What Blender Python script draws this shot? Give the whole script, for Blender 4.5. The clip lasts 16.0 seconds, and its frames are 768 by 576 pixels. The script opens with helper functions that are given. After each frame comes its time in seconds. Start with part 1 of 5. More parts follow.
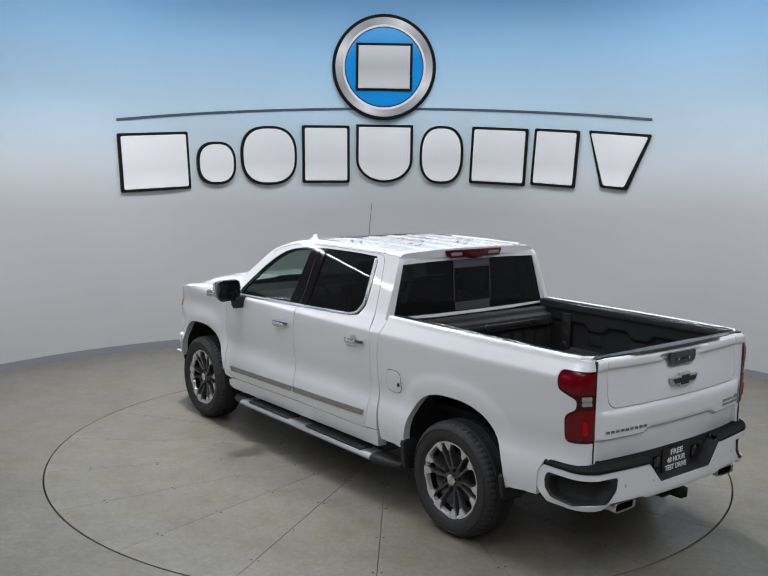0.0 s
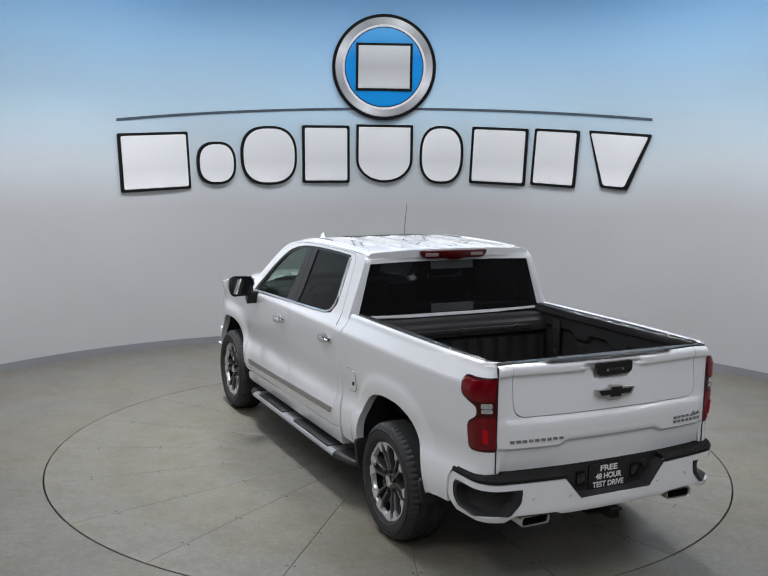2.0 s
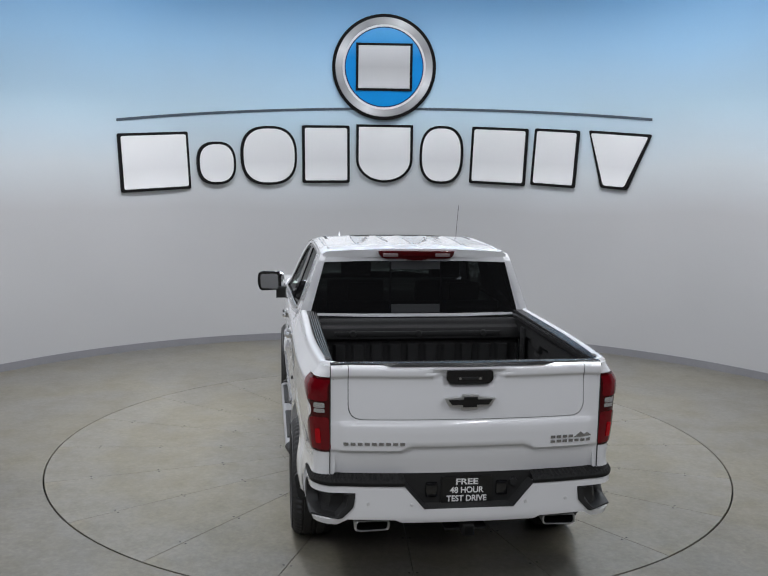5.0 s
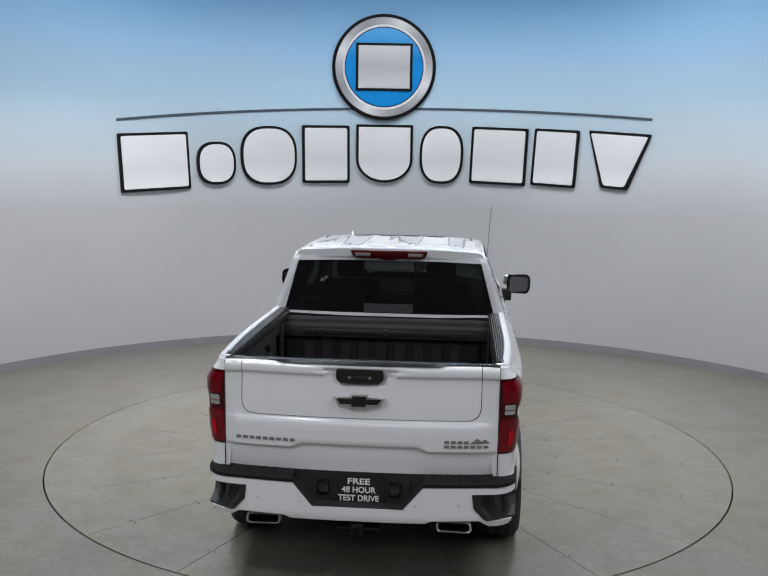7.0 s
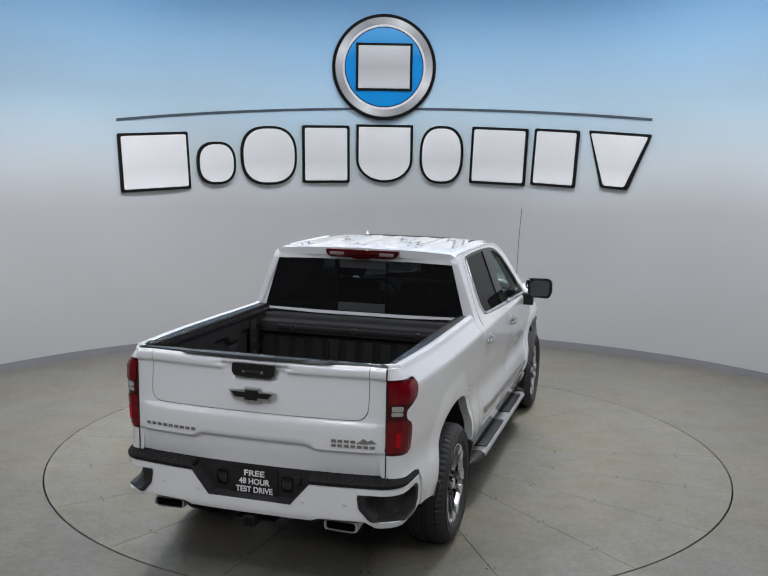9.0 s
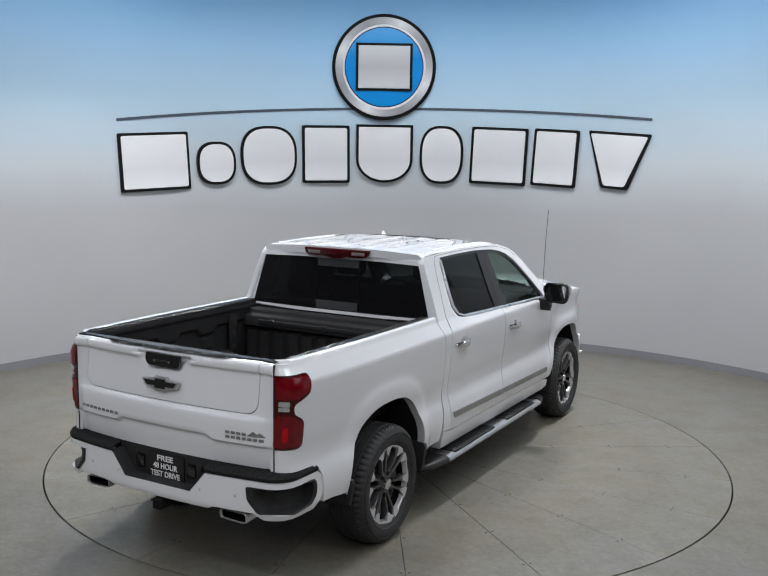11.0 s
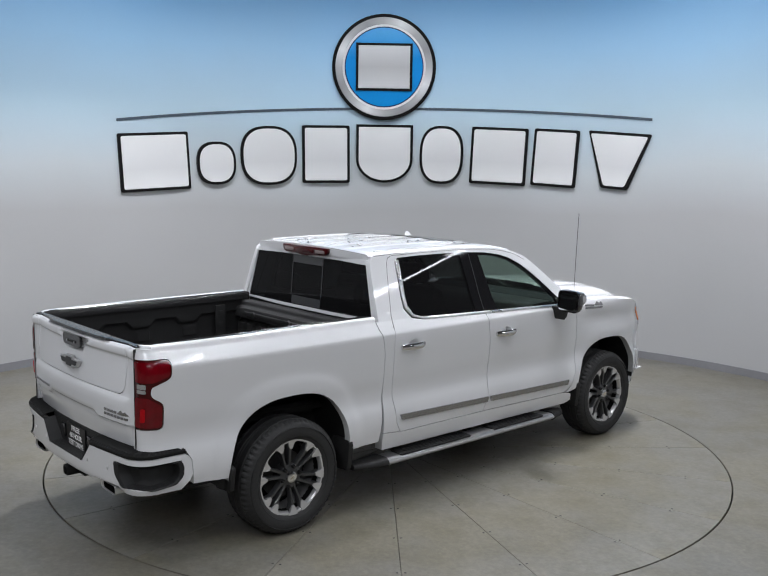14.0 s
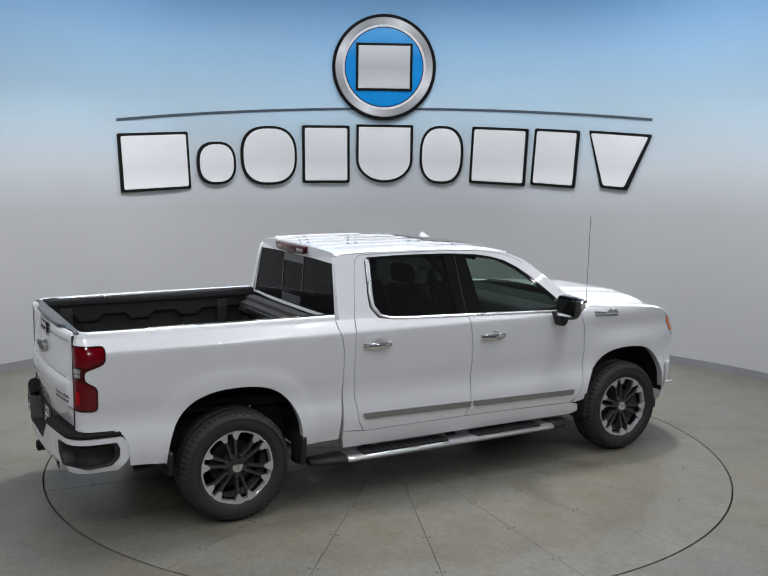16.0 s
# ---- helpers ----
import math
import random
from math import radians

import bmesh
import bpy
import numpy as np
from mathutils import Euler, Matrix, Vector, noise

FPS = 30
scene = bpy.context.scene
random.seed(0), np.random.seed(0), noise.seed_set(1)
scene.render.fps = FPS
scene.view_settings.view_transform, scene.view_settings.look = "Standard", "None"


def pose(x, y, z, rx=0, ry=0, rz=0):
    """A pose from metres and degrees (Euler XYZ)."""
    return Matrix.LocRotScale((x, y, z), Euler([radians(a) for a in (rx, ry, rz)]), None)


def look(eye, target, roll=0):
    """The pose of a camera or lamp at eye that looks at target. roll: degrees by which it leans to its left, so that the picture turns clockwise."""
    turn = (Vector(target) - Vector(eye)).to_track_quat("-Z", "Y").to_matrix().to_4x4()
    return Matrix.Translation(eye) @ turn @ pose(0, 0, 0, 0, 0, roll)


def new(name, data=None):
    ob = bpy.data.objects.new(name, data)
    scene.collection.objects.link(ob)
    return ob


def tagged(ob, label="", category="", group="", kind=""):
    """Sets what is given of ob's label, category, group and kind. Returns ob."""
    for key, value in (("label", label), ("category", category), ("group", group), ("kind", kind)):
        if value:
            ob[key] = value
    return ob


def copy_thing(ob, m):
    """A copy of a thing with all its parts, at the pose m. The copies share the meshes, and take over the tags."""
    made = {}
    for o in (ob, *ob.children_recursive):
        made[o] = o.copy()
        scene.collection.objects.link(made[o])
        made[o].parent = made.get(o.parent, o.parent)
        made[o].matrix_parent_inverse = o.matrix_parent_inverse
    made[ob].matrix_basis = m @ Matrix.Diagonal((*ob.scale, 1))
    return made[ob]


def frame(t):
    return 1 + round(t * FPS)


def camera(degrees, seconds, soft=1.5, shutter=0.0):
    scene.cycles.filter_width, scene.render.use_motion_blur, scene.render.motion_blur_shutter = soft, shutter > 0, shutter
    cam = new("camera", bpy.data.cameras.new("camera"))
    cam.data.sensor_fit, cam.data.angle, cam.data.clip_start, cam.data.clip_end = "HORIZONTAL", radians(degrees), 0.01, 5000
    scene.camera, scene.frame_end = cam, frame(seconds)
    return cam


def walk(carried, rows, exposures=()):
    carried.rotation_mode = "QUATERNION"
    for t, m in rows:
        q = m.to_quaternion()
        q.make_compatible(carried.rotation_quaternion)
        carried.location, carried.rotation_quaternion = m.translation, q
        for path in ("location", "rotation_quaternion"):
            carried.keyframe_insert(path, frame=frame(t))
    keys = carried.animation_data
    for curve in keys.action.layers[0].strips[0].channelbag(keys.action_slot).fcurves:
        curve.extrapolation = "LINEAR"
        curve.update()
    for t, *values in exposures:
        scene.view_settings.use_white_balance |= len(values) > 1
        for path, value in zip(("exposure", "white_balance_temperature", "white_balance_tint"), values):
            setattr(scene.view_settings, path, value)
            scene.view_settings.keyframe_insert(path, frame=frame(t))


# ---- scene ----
FOV = 45.78
EYE = (0.0, -8.234, 2.642)
AIM = (-0.0687, 1.6691, 1.2596)
cam = camera(FOV, 16.0, soft=1.25)
STAND = look(EYE, AIM, 0.86)
walk(cam, [(0.0, STAND), (16.0, STAND)])

# ---- light ----
world = bpy.data.worlds.new("world")
scene.world = world
world.use_nodes = True
world.node_tree.nodes["Background"].inputs[0].default_value = (0.5, 0.55, 0.6, 1)
world.node_tree.nodes["Background"].inputs[1].default_value = 0.02
scene.view_settings.exposure = 0.28


def strip_lamp(x, y, z, lx, ly, watts, colour=(0.955, 0.985, 1.045)):
    lamp = bpy.data.lights.new("tube_light", "AREA")
    lamp.shape, lamp.size, lamp.size_y = "RECTANGLE", lx, ly
    lamp.energy, lamp.color = watts, colour
    ob = new("tube_light", lamp)
    ob.matrix_basis = pose(x, y, z)
    return ob


# ---- materials ----
def nodes_of(m):
    m.use_nodes = True
    t = m.node_tree
    return t, t.nodes, t.links, t.nodes["Principled BSDF"]


def mat(name, colour, rough=0.5, metal=0.0, grain=0.06, scale=40.0, blotch=0.06, bscale=2.5,
        bump=0.0, coat=0.0, spec=0.5, rvar=0.05, emit=0.0, each=0.0, flake=0.0):
    """Principled surface with colour, roughness and relief varied at two scales."""
    m = bpy.data.materials.new(name)
    t, n, l, b = nodes_of(m)
    co = n.new("ShaderNodeTexCoord")
    n1, n2 = n.new("ShaderNodeTexNoise"), n.new("ShaderNodeTexNoise")
    n1.inputs["Scale"].default_value, n1.inputs["Detail"].default_value = scale, 6
    n2.inputs["Scale"].default_value, n2.inputs["Detail"].default_value = bscale, 4
    for k in (n1, n2):
        l.new(co.outputs["Object"], k.inputs["Vector"])
    add = n.new("ShaderNodeMath")
    add.operation = "MULTIPLY_ADD"
    l.new(n1.outputs["Fac"], add.inputs[0])
    add.inputs[1].default_value, add.inputs[2].default_value = grain * 2, 1 - grain - blotch
    add2 = n.new("ShaderNodeMath")
    add2.operation = "MULTIPLY_ADD"
    l.new(n2.outputs["Fac"], add2.inputs[0])
    add2.inputs[1].default_value = blotch * 2
    l.new(add.outputs[0], add2.inputs[2])
    value = add2.outputs[0]
    if each:
        info = n.new("ShaderNodeObjectInfo")
        e = n.new("ShaderNodeMath")
        e.operation = "MULTIPLY_ADD"
        l.new(info.outputs["Random"], e.inputs[0])
        e.inputs[1].default_value = each
        l.new(value, e.inputs[2])
        value = e.outputs[0]
    mul = n.new("ShaderNodeVectorMath")
    mul.operation = "SCALE"
    mul.inputs[0].default_value = colour
    l.new(value, mul.inputs["Scale"])
    l.new(mul.outputs[0], b.inputs["Base Color"])
    b.inputs["Metallic"].default_value = metal
    b.inputs["Coat Weight"].default_value = coat
    b.inputs["Coat Roughness"].default_value = 0.04
    b.inputs["Specular IOR Level"].default_value = spec
    r = n.new("ShaderNodeMath")
    r.operation = "MULTIPLY_ADD"
    l.new(n2.outputs["Fac"], r.inputs[0])
    r.inputs[1].default_value, r.inputs[2].default_value = rvar * 2, rough - rvar
    l.new(r.outputs[0], b.inputs["Roughness"])
    if bump:
        k = n.new("ShaderNodeBump")
        k.inputs["Strength"].default_value, k.inputs["Distance"].default_value = bump, 0.004
        l.new(n1.outputs["Fac"], k.inputs["Height"])
        l.new(k.outputs[0], b.inputs["Normal"])
    if emit:
        b.inputs["Emission Color"].default_value = (*colour, 1)
        b.inputs["Emission Strength"].default_value = emit
    return m


def glass_mat(name, tint, alpha_mix):
    """Tinted car glass: a mix of dark glossy film and clear transmission."""
    m = bpy.data.materials.new(name)
    m.use_nodes = True
    t = m.node_tree
    n, l = t.nodes, t.links
    n.clear()
    out, mix = n.new("ShaderNodeOutputMaterial"), n.new("ShaderNodeMixShader")
    clear, gloss = n.new("ShaderNodeBsdfTransparent"), n.new("ShaderNodeBsdfPrincipled")
    noise_t = n.new("ShaderNodeTexNoise")
    noise_t.inputs["Scale"].default_value = 3.0
    ramp = n.new("ShaderNodeMath")
    ramp.operation = "MULTIPLY_ADD"
    l.new(noise_t.outputs["Fac"], ramp.inputs[0])
    ramp.inputs[1].default_value, ramp.inputs[2].default_value = 0.008, 0.004
    l.new(ramp.outputs[0], gloss.inputs["Roughness"])
    clear.inputs[0].default_value = (*tint, 1)
    gloss.inputs["Base Color"].default_value = (0.018, 0.018, 0.019, 1)
    gloss.inputs["Specular IOR Level"].default_value = 0.24
    mix.inputs[0].default_value = alpha_mix
    l.new(clear.outputs[0], mix.inputs[1])
    l.new(gloss.outputs[0], mix.inputs[2])
    l.new(mix.outputs[0], out.inputs[0])
    return m


def wall_mat():
    """Matt wall paint, light grey below and fading to sky blue above head height."""
    m = mat("wall_paint", (0.7, 0.7, 0.7), 0.62, grain=0.02, scale=60, blotch=0.05, bscale=0.7, bump=0.06)
    t, n, l, b = nodes_of(m)
    co = n.new("ShaderNodeTexCoord")
    sep = n.new("ShaderNodeSeparateXYZ")
    l.new(co.outputs["Object"], sep.inputs[0])
    wob = n.new("ShaderNodeTexNoise")
    wob.inputs["Scale"].default_value = 0.35
    l.new(co.outputs["Object"], wob.inputs["Vector"])
    z = n.new("ShaderNodeMath")
    z.operation = "MULTIPLY_ADD"
    l.new(wob.outputs["Fac"], z.inputs[0])
    z.inputs[1].default_value = 0.5
    l.new(sep.outputs["Z"], z.inputs[2])
    fit = n.new("ShaderNodeMapRange")
    fit.inputs["From Min"].default_value, fit.inputs["From Max"].default_value = 0.0, 6.0
    l.new(z.outputs[0], fit.inputs["Value"])
    ramp = n.new("ShaderNodeValToRGB")
    l.new(fit.outputs[0], ramp.inputs[0])
    stops = WALL_STOPS
    for i, (p, c) in enumerate(stops):
        e = ramp.color_ramp.elements[i] if i < 2 else ramp.color_ramp.elements.new(p)
        e.position = p
        e.color = (*c, 1)
    old = b.inputs["Base Color"].links[0].from_node
    l.new(ramp.outputs[0], old.inputs[0])
    return m


WALL_STOPS = [(0.0, (0.415, 0.415, 0.42)), (1.0, (0.14, 0.38, 0.74)), (0.37, (0.43, 0.43, 0.436)),
              (0.47, (0.53, 0.57, 0.595)), (0.60, (0.49, 0.65, 0.76)), (0.74, (0.34, 0.58, 0.82)), (0.86, (0.20, 0.46, 0.78))]

M_WALL = wall_mat()
M_PLAIN = mat("plain_wall_paint", (0.06, 0.06, 0.062), 0.7, bump=0.05)
M_SKIRT = mat("grey_vinyl_skirting", (0.21, 0.21, 0.225), 0.5, blotch=0.1)
M_CEIL = mat("ceiling_panel", (0.06, 0.06, 0.062), 0.8)
M_STEEL = mat("dark_steel", (0.04, 0.04, 0.04), 0.5, 0.6)
M_PIT = mat("pit_dark", (0.012, 0.012, 0.012), 0.9)


def concrete(name, base, each=0.0):
    """Sealed concrete: mottled, stained, faintly glossy."""
    m = mat(name, base, 0.36, grain=0.2, scale=30, blotch=0.16, bscale=0.9, bump=0.1, each=each, rvar=0.1, spec=0.4)
    t, n, l, b = nodes_of(m)
    co = n.new("ShaderNodeTexCoord")
    st = n.new("ShaderNodeTexNoise")
    st.inputs["Scale"].default_value, st.inputs["Detail"].default_value, st.inputs["Roughness"].default_value = 3.2, 10, 0.68
    l.new(co.outputs["Object"], st.inputs["Vector"])
    ramp = n.new("ShaderNodeValToRGB")
    ramp.color_ramp.elements[0].position, ramp.color_ramp.elements[1].position = 0.34, 0.56
    ramp.color_ramp.elements[0].color = (0.80, 0.78, 0.71, 1)
    ramp.color_ramp.elements[1].color = (1, 1, 1, 1)
    l.new(st.outputs["Fac"], ramp.inputs[0])
    old = b.inputs["Base Color"].links[0].from_socket
    mul = n.new("ShaderNodeVectorMath")
    mul.operation = "MULTIPLY"
    l.new(old, mul.inputs[0])
    l.new(ramp.outputs[0], mul.inputs[1])
    # ochre tint in broad patches and pale scuffs
    st2 = n.new("ShaderNodeTexNoise")
    st2.inputs["Scale"].default_value, st2.inputs["Detail"].default_value, st2.inputs["Distortion"].default_value = 0.8, 5, 0.8
    l.new(co.outputs["Object"], st2.inputs["Vector"])
    ramp2 = n.new("ShaderNodeValToRGB")
    ramp2.color_ramp.elements[0].position, ramp2.color_ramp.elements[1].position = 0.42, 0.62
    ramp2.color_ramp.elements[0].color = (1.0, 1.0, 1.02, 1)
    ramp2.color_ramp.elements[1].color = (1.04, 1.01, 0.93, 1)
    l.new(st2.outputs["Fac"], ramp2.inputs[0])
    scuff = n.new("ShaderNodeTexNoise")
    scuff.inputs["Scale"].default_value, scuff.inputs["Detail"].default_value, scuff.inputs["Roughness"].default_value = 18.0, 10, 0.8
    l.new(co.outputs["Object"], scuff.inputs["Vector"])
    ramp3 = n.new("ShaderNodeValToRGB")
    ramp3.color_ramp.elements[0].position, ramp3.color_ramp.elements[1].position = 0.44, 0.66
    ramp3.color_ramp.elements[0].color = (0.95, 0.95, 0.95, 1)
    ramp3.color_ramp.elements[1].color = (1.22, 1.22, 1.2, 1)
    l.new(scuff.outputs["Fac"], ramp3.inputs[0])
    mul2, mul3 = n.new("ShaderNodeVectorMath"), n.new("ShaderNodeVectorMath")
    mul2.operation = mul3.operation = "MULTIPLY"
    l.new(mul.outputs[0], mul2.inputs[0])
    l.new(ramp2.outputs[0], mul2.inputs[1])
    l.new(mul2.outputs[0], mul3.inputs[0])
    l.new(ramp3.outputs[0], mul3.inputs[1])
    l.new(mul3.outputs[0], b.inputs["Base Color"])
    return m


M_FLOOR = concrete("floor_concrete", (0.150, 0.144, 0.127))
M_SLAB = concrete("slab_concrete", (0.163, 0.156, 0.136), each=0.05)


# ---- mesh helpers ----
def part(name, bm, material, parent=None, label="", smooth=True, angle=35):
    """Links a bmesh as one mesh object under a thing or a part."""
    me = bpy.data.meshes.new(name)
    bmesh.ops.recalc_face_normals(bm, faces=bm.faces)
    bm.to_mesh(me)
    bm.free()
    me.materials.append(material)
    if smooth:
        me.polygons.foreach_set("use_smooth", [True] * len(me.polygons))
        me.set_sharp_from_angle(angle=radians(angle))
    ob = new(name, me)
    if parent and parent.parent and parent.parent.parent:
        parent = parent.parent
    if parent:
        ob.parent = parent
    if label:
        ob["label"] = label
    return ob


def thing(name, label, category, m=None, group="", kind=""):
    ob = new(name)
    if m is not None:
        ob.matrix_basis = m
    return tagged(ob, label, category, group, kind)


def box(bm, x0, x1, y0, y1, z0, z1, bevel=0.0, seg=2):
    vs = [bm.verts.new((x, y, z)) for x in (x0, x1) for y in (y0, y1) for z in (z0, z1)]
    fs = [bm.faces.new([vs[i] for i in q]) for q in ((0, 1, 3, 2), (4, 6, 7, 5), (0, 4, 5, 1), (2, 3, 7, 6), (0, 2, 6, 4), (1, 5, 7, 3))]
    if bevel:
        es = list({e for f in fs for e in f.edges})
        bmesh.ops.bevel(bm, geom=es, offset=bevel, segments=seg, affect="EDGES", profile=0.5)
    return bm


def prism(bm, pts, axis, a, b, bevel=0.0, seg=2):
    """Extrudes an outline of 2D points along an axis from a to b."""
    def put(p, d):
        return {"x": (d, p[0], p[1]), "y": (p[0], d, p[1]), "z": (p[0], p[1], d)}[axis]
    lo = [bm.verts.new(put(p, a)) for p in pts]
    hi = [bm.verts.new(put(p, b)) for p in pts]
    k = len(pts)
    fs = [bm.faces.new(lo), bm.faces.new(hi[::-1])]
    fs += [bm.faces.new((lo[i], lo[(i + 1) % k], hi[(i + 1) % k], hi[i])) for i in range(k)]
    if bevel:
        es = [e for e in fs[0].edges] + [e for e in fs[1].edges]
        bmesh.ops.bevel(bm, geom=es, offset=bevel, segments=seg, affect="EDGES", profile=0.5)
    return bm


def lathe(bm, profile, steps=48, axis="y", centre=(0, 0, 0), closed=False):
    """Turns a profile of (radius, offset along the axis)."""
    rings = []
    for i in range(steps):
        a = 2 * math.pi * i / steps
        ring = []
        for r, d in profile:
            p = (r * math.cos(a), d, r * math.sin(a)) if axis == "y" else (r * math.cos(a), r * math.sin(a), d)
            ring.append(bm.verts.new([p[j] + centre[j] for j in range(3)]))
        rings.append(ring)
    k = len(profile)
    for i in range(steps):
        r0, r1 = rings[i], rings[(i + 1) % steps]
        for j in range(k if closed else k - 1):
            bm.faces.new((r0[j], r0[(j + 1) % k], r1[(j + 1) % k], r1[j]))
    return bm


def tube(bm, pts, r, n=8):
    """A round bar along points."""
    pts = [Vector(p) for p in pts]
    rings = []
    for i, p in enumerate(pts):
        d = (pts[min(i + 1, len(pts) - 1)] - pts[max(i - 1, 0)]).normalized()
        u = d.orthogonal().normalized()
        w = d.cross(u)
        rings.append([bm.verts.new(p + r * (math.cos(2 * math.pi * k / n) * u + math.sin(2 * math.pi * k / n) * w)) for k in range(n)])
    for a, b in zip(rings, rings[1:]):
        for k in range(n):
            bm.faces.new((a[k], a[(k + 1) % n], b[(k + 1) % n], b[k]))
    bm.faces.new(rings[0])
    bm.faces.new(rings[-1][::-1])
    return bm


def grid_mesh(bm, rows, close_u=False):
    """Skins rows of points into quads."""
    vs = [[bm.verts.new(p) for p in r] for r in rows]
    for a, b in zip(vs, vs[1:]):
        k = len(a)
        for i in range(k if close_u else k - 1):
            bm.faces.new((a[i], a[(i + 1) % k], b[(i + 1) % k], b[i]))
    return vs


def rounded(pts, r, n=4):
    """Rounds the corners of an outline."""
    out = []
    k = len(pts)
    for i in range(k):
        p, a, b = Vector(pts[i]), Vector(pts[i - 1]), Vector(pts[(i + 1) % k])
        ra = min(r, (a - p).length * 0.45, (b - p).length * 0.45)
        p0, p1 = p + (a - p).normalized() * ra, p + (b - p).normalized() * ra
        for j in range(n + 1):
            s = j / n
            out.append(tuple((1 - s) ** 2 * p0 + 2 * s * (1 - s) * p + s * s * p1))
    return out


# ---- the room ----
WC = (0.0395, -0.518)
WR = 5.777
TABLE_R = 3.029
TOP = 5.6
LOW = 2.6


def on_wall(az, z, r=WR):
    a = radians(az)
    return Vector((WC[0] + r * math.sin(a), WC[1] + r * math.cos(a), z))


def arc_band(bm, r0, r1, z0, z1, a0, a1, n):
    rows = []
    for i in range(n + 1):
        a = a0 + (a1 - a0) * i / n
        rows.append([on_wall(a, z0, r0), on_wall(a, z1, r0), on_wall(a, z1, r1), on_wall(a, z0, r1)])
    vs = grid_mesh(bm, rows, close_u=True)
    bm.faces.new(vs[0])
    bm.faces.new(vs[-1][::-1])
    return bm


def build_room():
    for nm, a0, a1, top, n in (("wall_curved", -60, 60, TOP - 0.05, 72), ("wall_low_west", -112, -60.02, LOW, 32), ("wall_low_east", 60.02, 112, LOW, 32)):
        bm = bmesh.new()
        arc_band(bm, WR, WR + 0.15, 0.0, top, a0, a1, n)
        tagged(part(nm, bm, M_WALL), "curved studio wall, light grey fading to sky blue" if top > LOW else "low light grey curved studio wall", "wall", kind="structure")
    bm = bmesh.new()
    arc_band(bm, WR - 0.014, WR - 0.001, 0.0, 0.098, -112, 112, 96)
    tagged(part("baseboard", bm, M_SKIRT), "grey vinyl skirting along the curved wall", "baseboard", kind="structure")
    # the dark hall round the studio
    for nm, x0, x1, y0, y1 in (("wall_west", -15.2, -15.0, -13, 11), ("wall_east", 15.0, 15.2, -13, 11), ("wall_south", -15.2, 15.2, -13.2, -13.0), ("wall_north", -15.2, 15.2, 11.0, 11.2)):
        tagged(part(nm, box(bmesh.new(), x0, x1, y0, y1, 0, TOP), M_PLAIN, smooth=False), "plain dark hall wall", "wall", kind="structure")
    bm = box(bmesh.new(), -15.2, 15.2, -13.2, 11.2, TOP + 0.002, TOP + 0.12)
    tagged(part("ceiling", bm, M_CEIL, smooth=False), "flat dark hall ceiling", "ceiling", kind="structure")
    # floor round the turntable
    bm = bmesh.new()
    rows = []
    n = 160
    for i in range(n + 1):
        a = 2 * math.pi * i / n
        c, s = math.cos(a), math.sin(a)
        rows.append([(TABLE_R * c, TABLE_R * s, -0.16), (TABLE_R * c, TABLE_R * s, -0.003), ((TABLE_R + 0.003) * c, (TABLE_R + 0.003) * s, 0)]
                    + [(r * c, r * s, 0) for r in (4, 6, 9, 20)])
    grid_mesh(bm, rows)
    bmesh.ops.remove_doubles(bm, verts=bm.verts, dist=1e-5)
    tagged(part("floor", bm, M_FLOOR), "worn sealed grey concrete floor", "floor", kind="structure")
    bm = lathe(bmesh.new(), [(0.0, -0.155), (TABLE_R + 0.02, -0.155)], 64, "z")
    tagged(part("turntable_pit", bm, M_PIT), "dark pit below the turntable", "pit", kind="structure")


def build_turntable():
    table = thing("turntable", "round concrete vehicle turntable flush with the floor", "turntable")
    wedge = None
    gap = 0.0016
    r1 = TABLE_R - 0.013
    bolt_bm = lathe(bmesh.new(), [(0.0, 0.0012), (0.007, 0.0012), (0.009, 0.0)], 8, "z")
    bolt0 = None
    for i in range(20):
        if wedge is None:
            pts = []
            half = radians(9)
            for j in range(9):
                a = -half + 2 * half * j / 8
                off = gap / r1
                a *= (half - off) / half
                pts.append((r1 * math.cos(a), r1 * math.sin(a)))
            r0 = 0.12
            off = gap / r0
            pts += [(r0 * math.cos(half - off), r0 * math.sin(half - off)), (r0 * math.cos(half - off), -r0 * math.sin(half - off))]
            ob = part("slab", prism(bmesh.new(), pts, "z", -0.12, 0.0, 0.002, 1), M_SLAB, table, smooth=False)
            wedge = ob.data
        else:
            ob = new("slab", wedge)
            ob.parent = table
        ob.matrix_basis = pose(0, 0, 0, 0, 0, 14 + 9 + 18 * i)
        for r in (1.0, 1.55, 2.1, 2.65):
            for s in (-1, 1):
                a = s * (radians(9) - 0.026 / r)
                if bolt0 is None:
                    b = part("bolt", bolt_bm, M_STEEL, ob)
                    bolt0 = b.data
                else:
                    b = new("bolt", bolt0)
                    b.parent = ob
                b.matrix_basis = pose(r * math.cos(a), r * math.sin(a), 0.0)
    bm = lathe(bmesh.new(), [(0.0, 0.0), (0.117, 0.0), (0.117, -0.1)], 32, "z")
    part("hub_plate", bm, M_STEEL, table, "dark steel centre plate")
    bm = lathe(bmesh.new(), [(r1 - 0.004, -0.14), (r1 - 0.004, -0.121), (0.1, -0.121), (0.1, -0.14)], 64, "z", closed=True)
    part("carrier", bm, M_STEEL, table, "dark steel carrier")
    return table


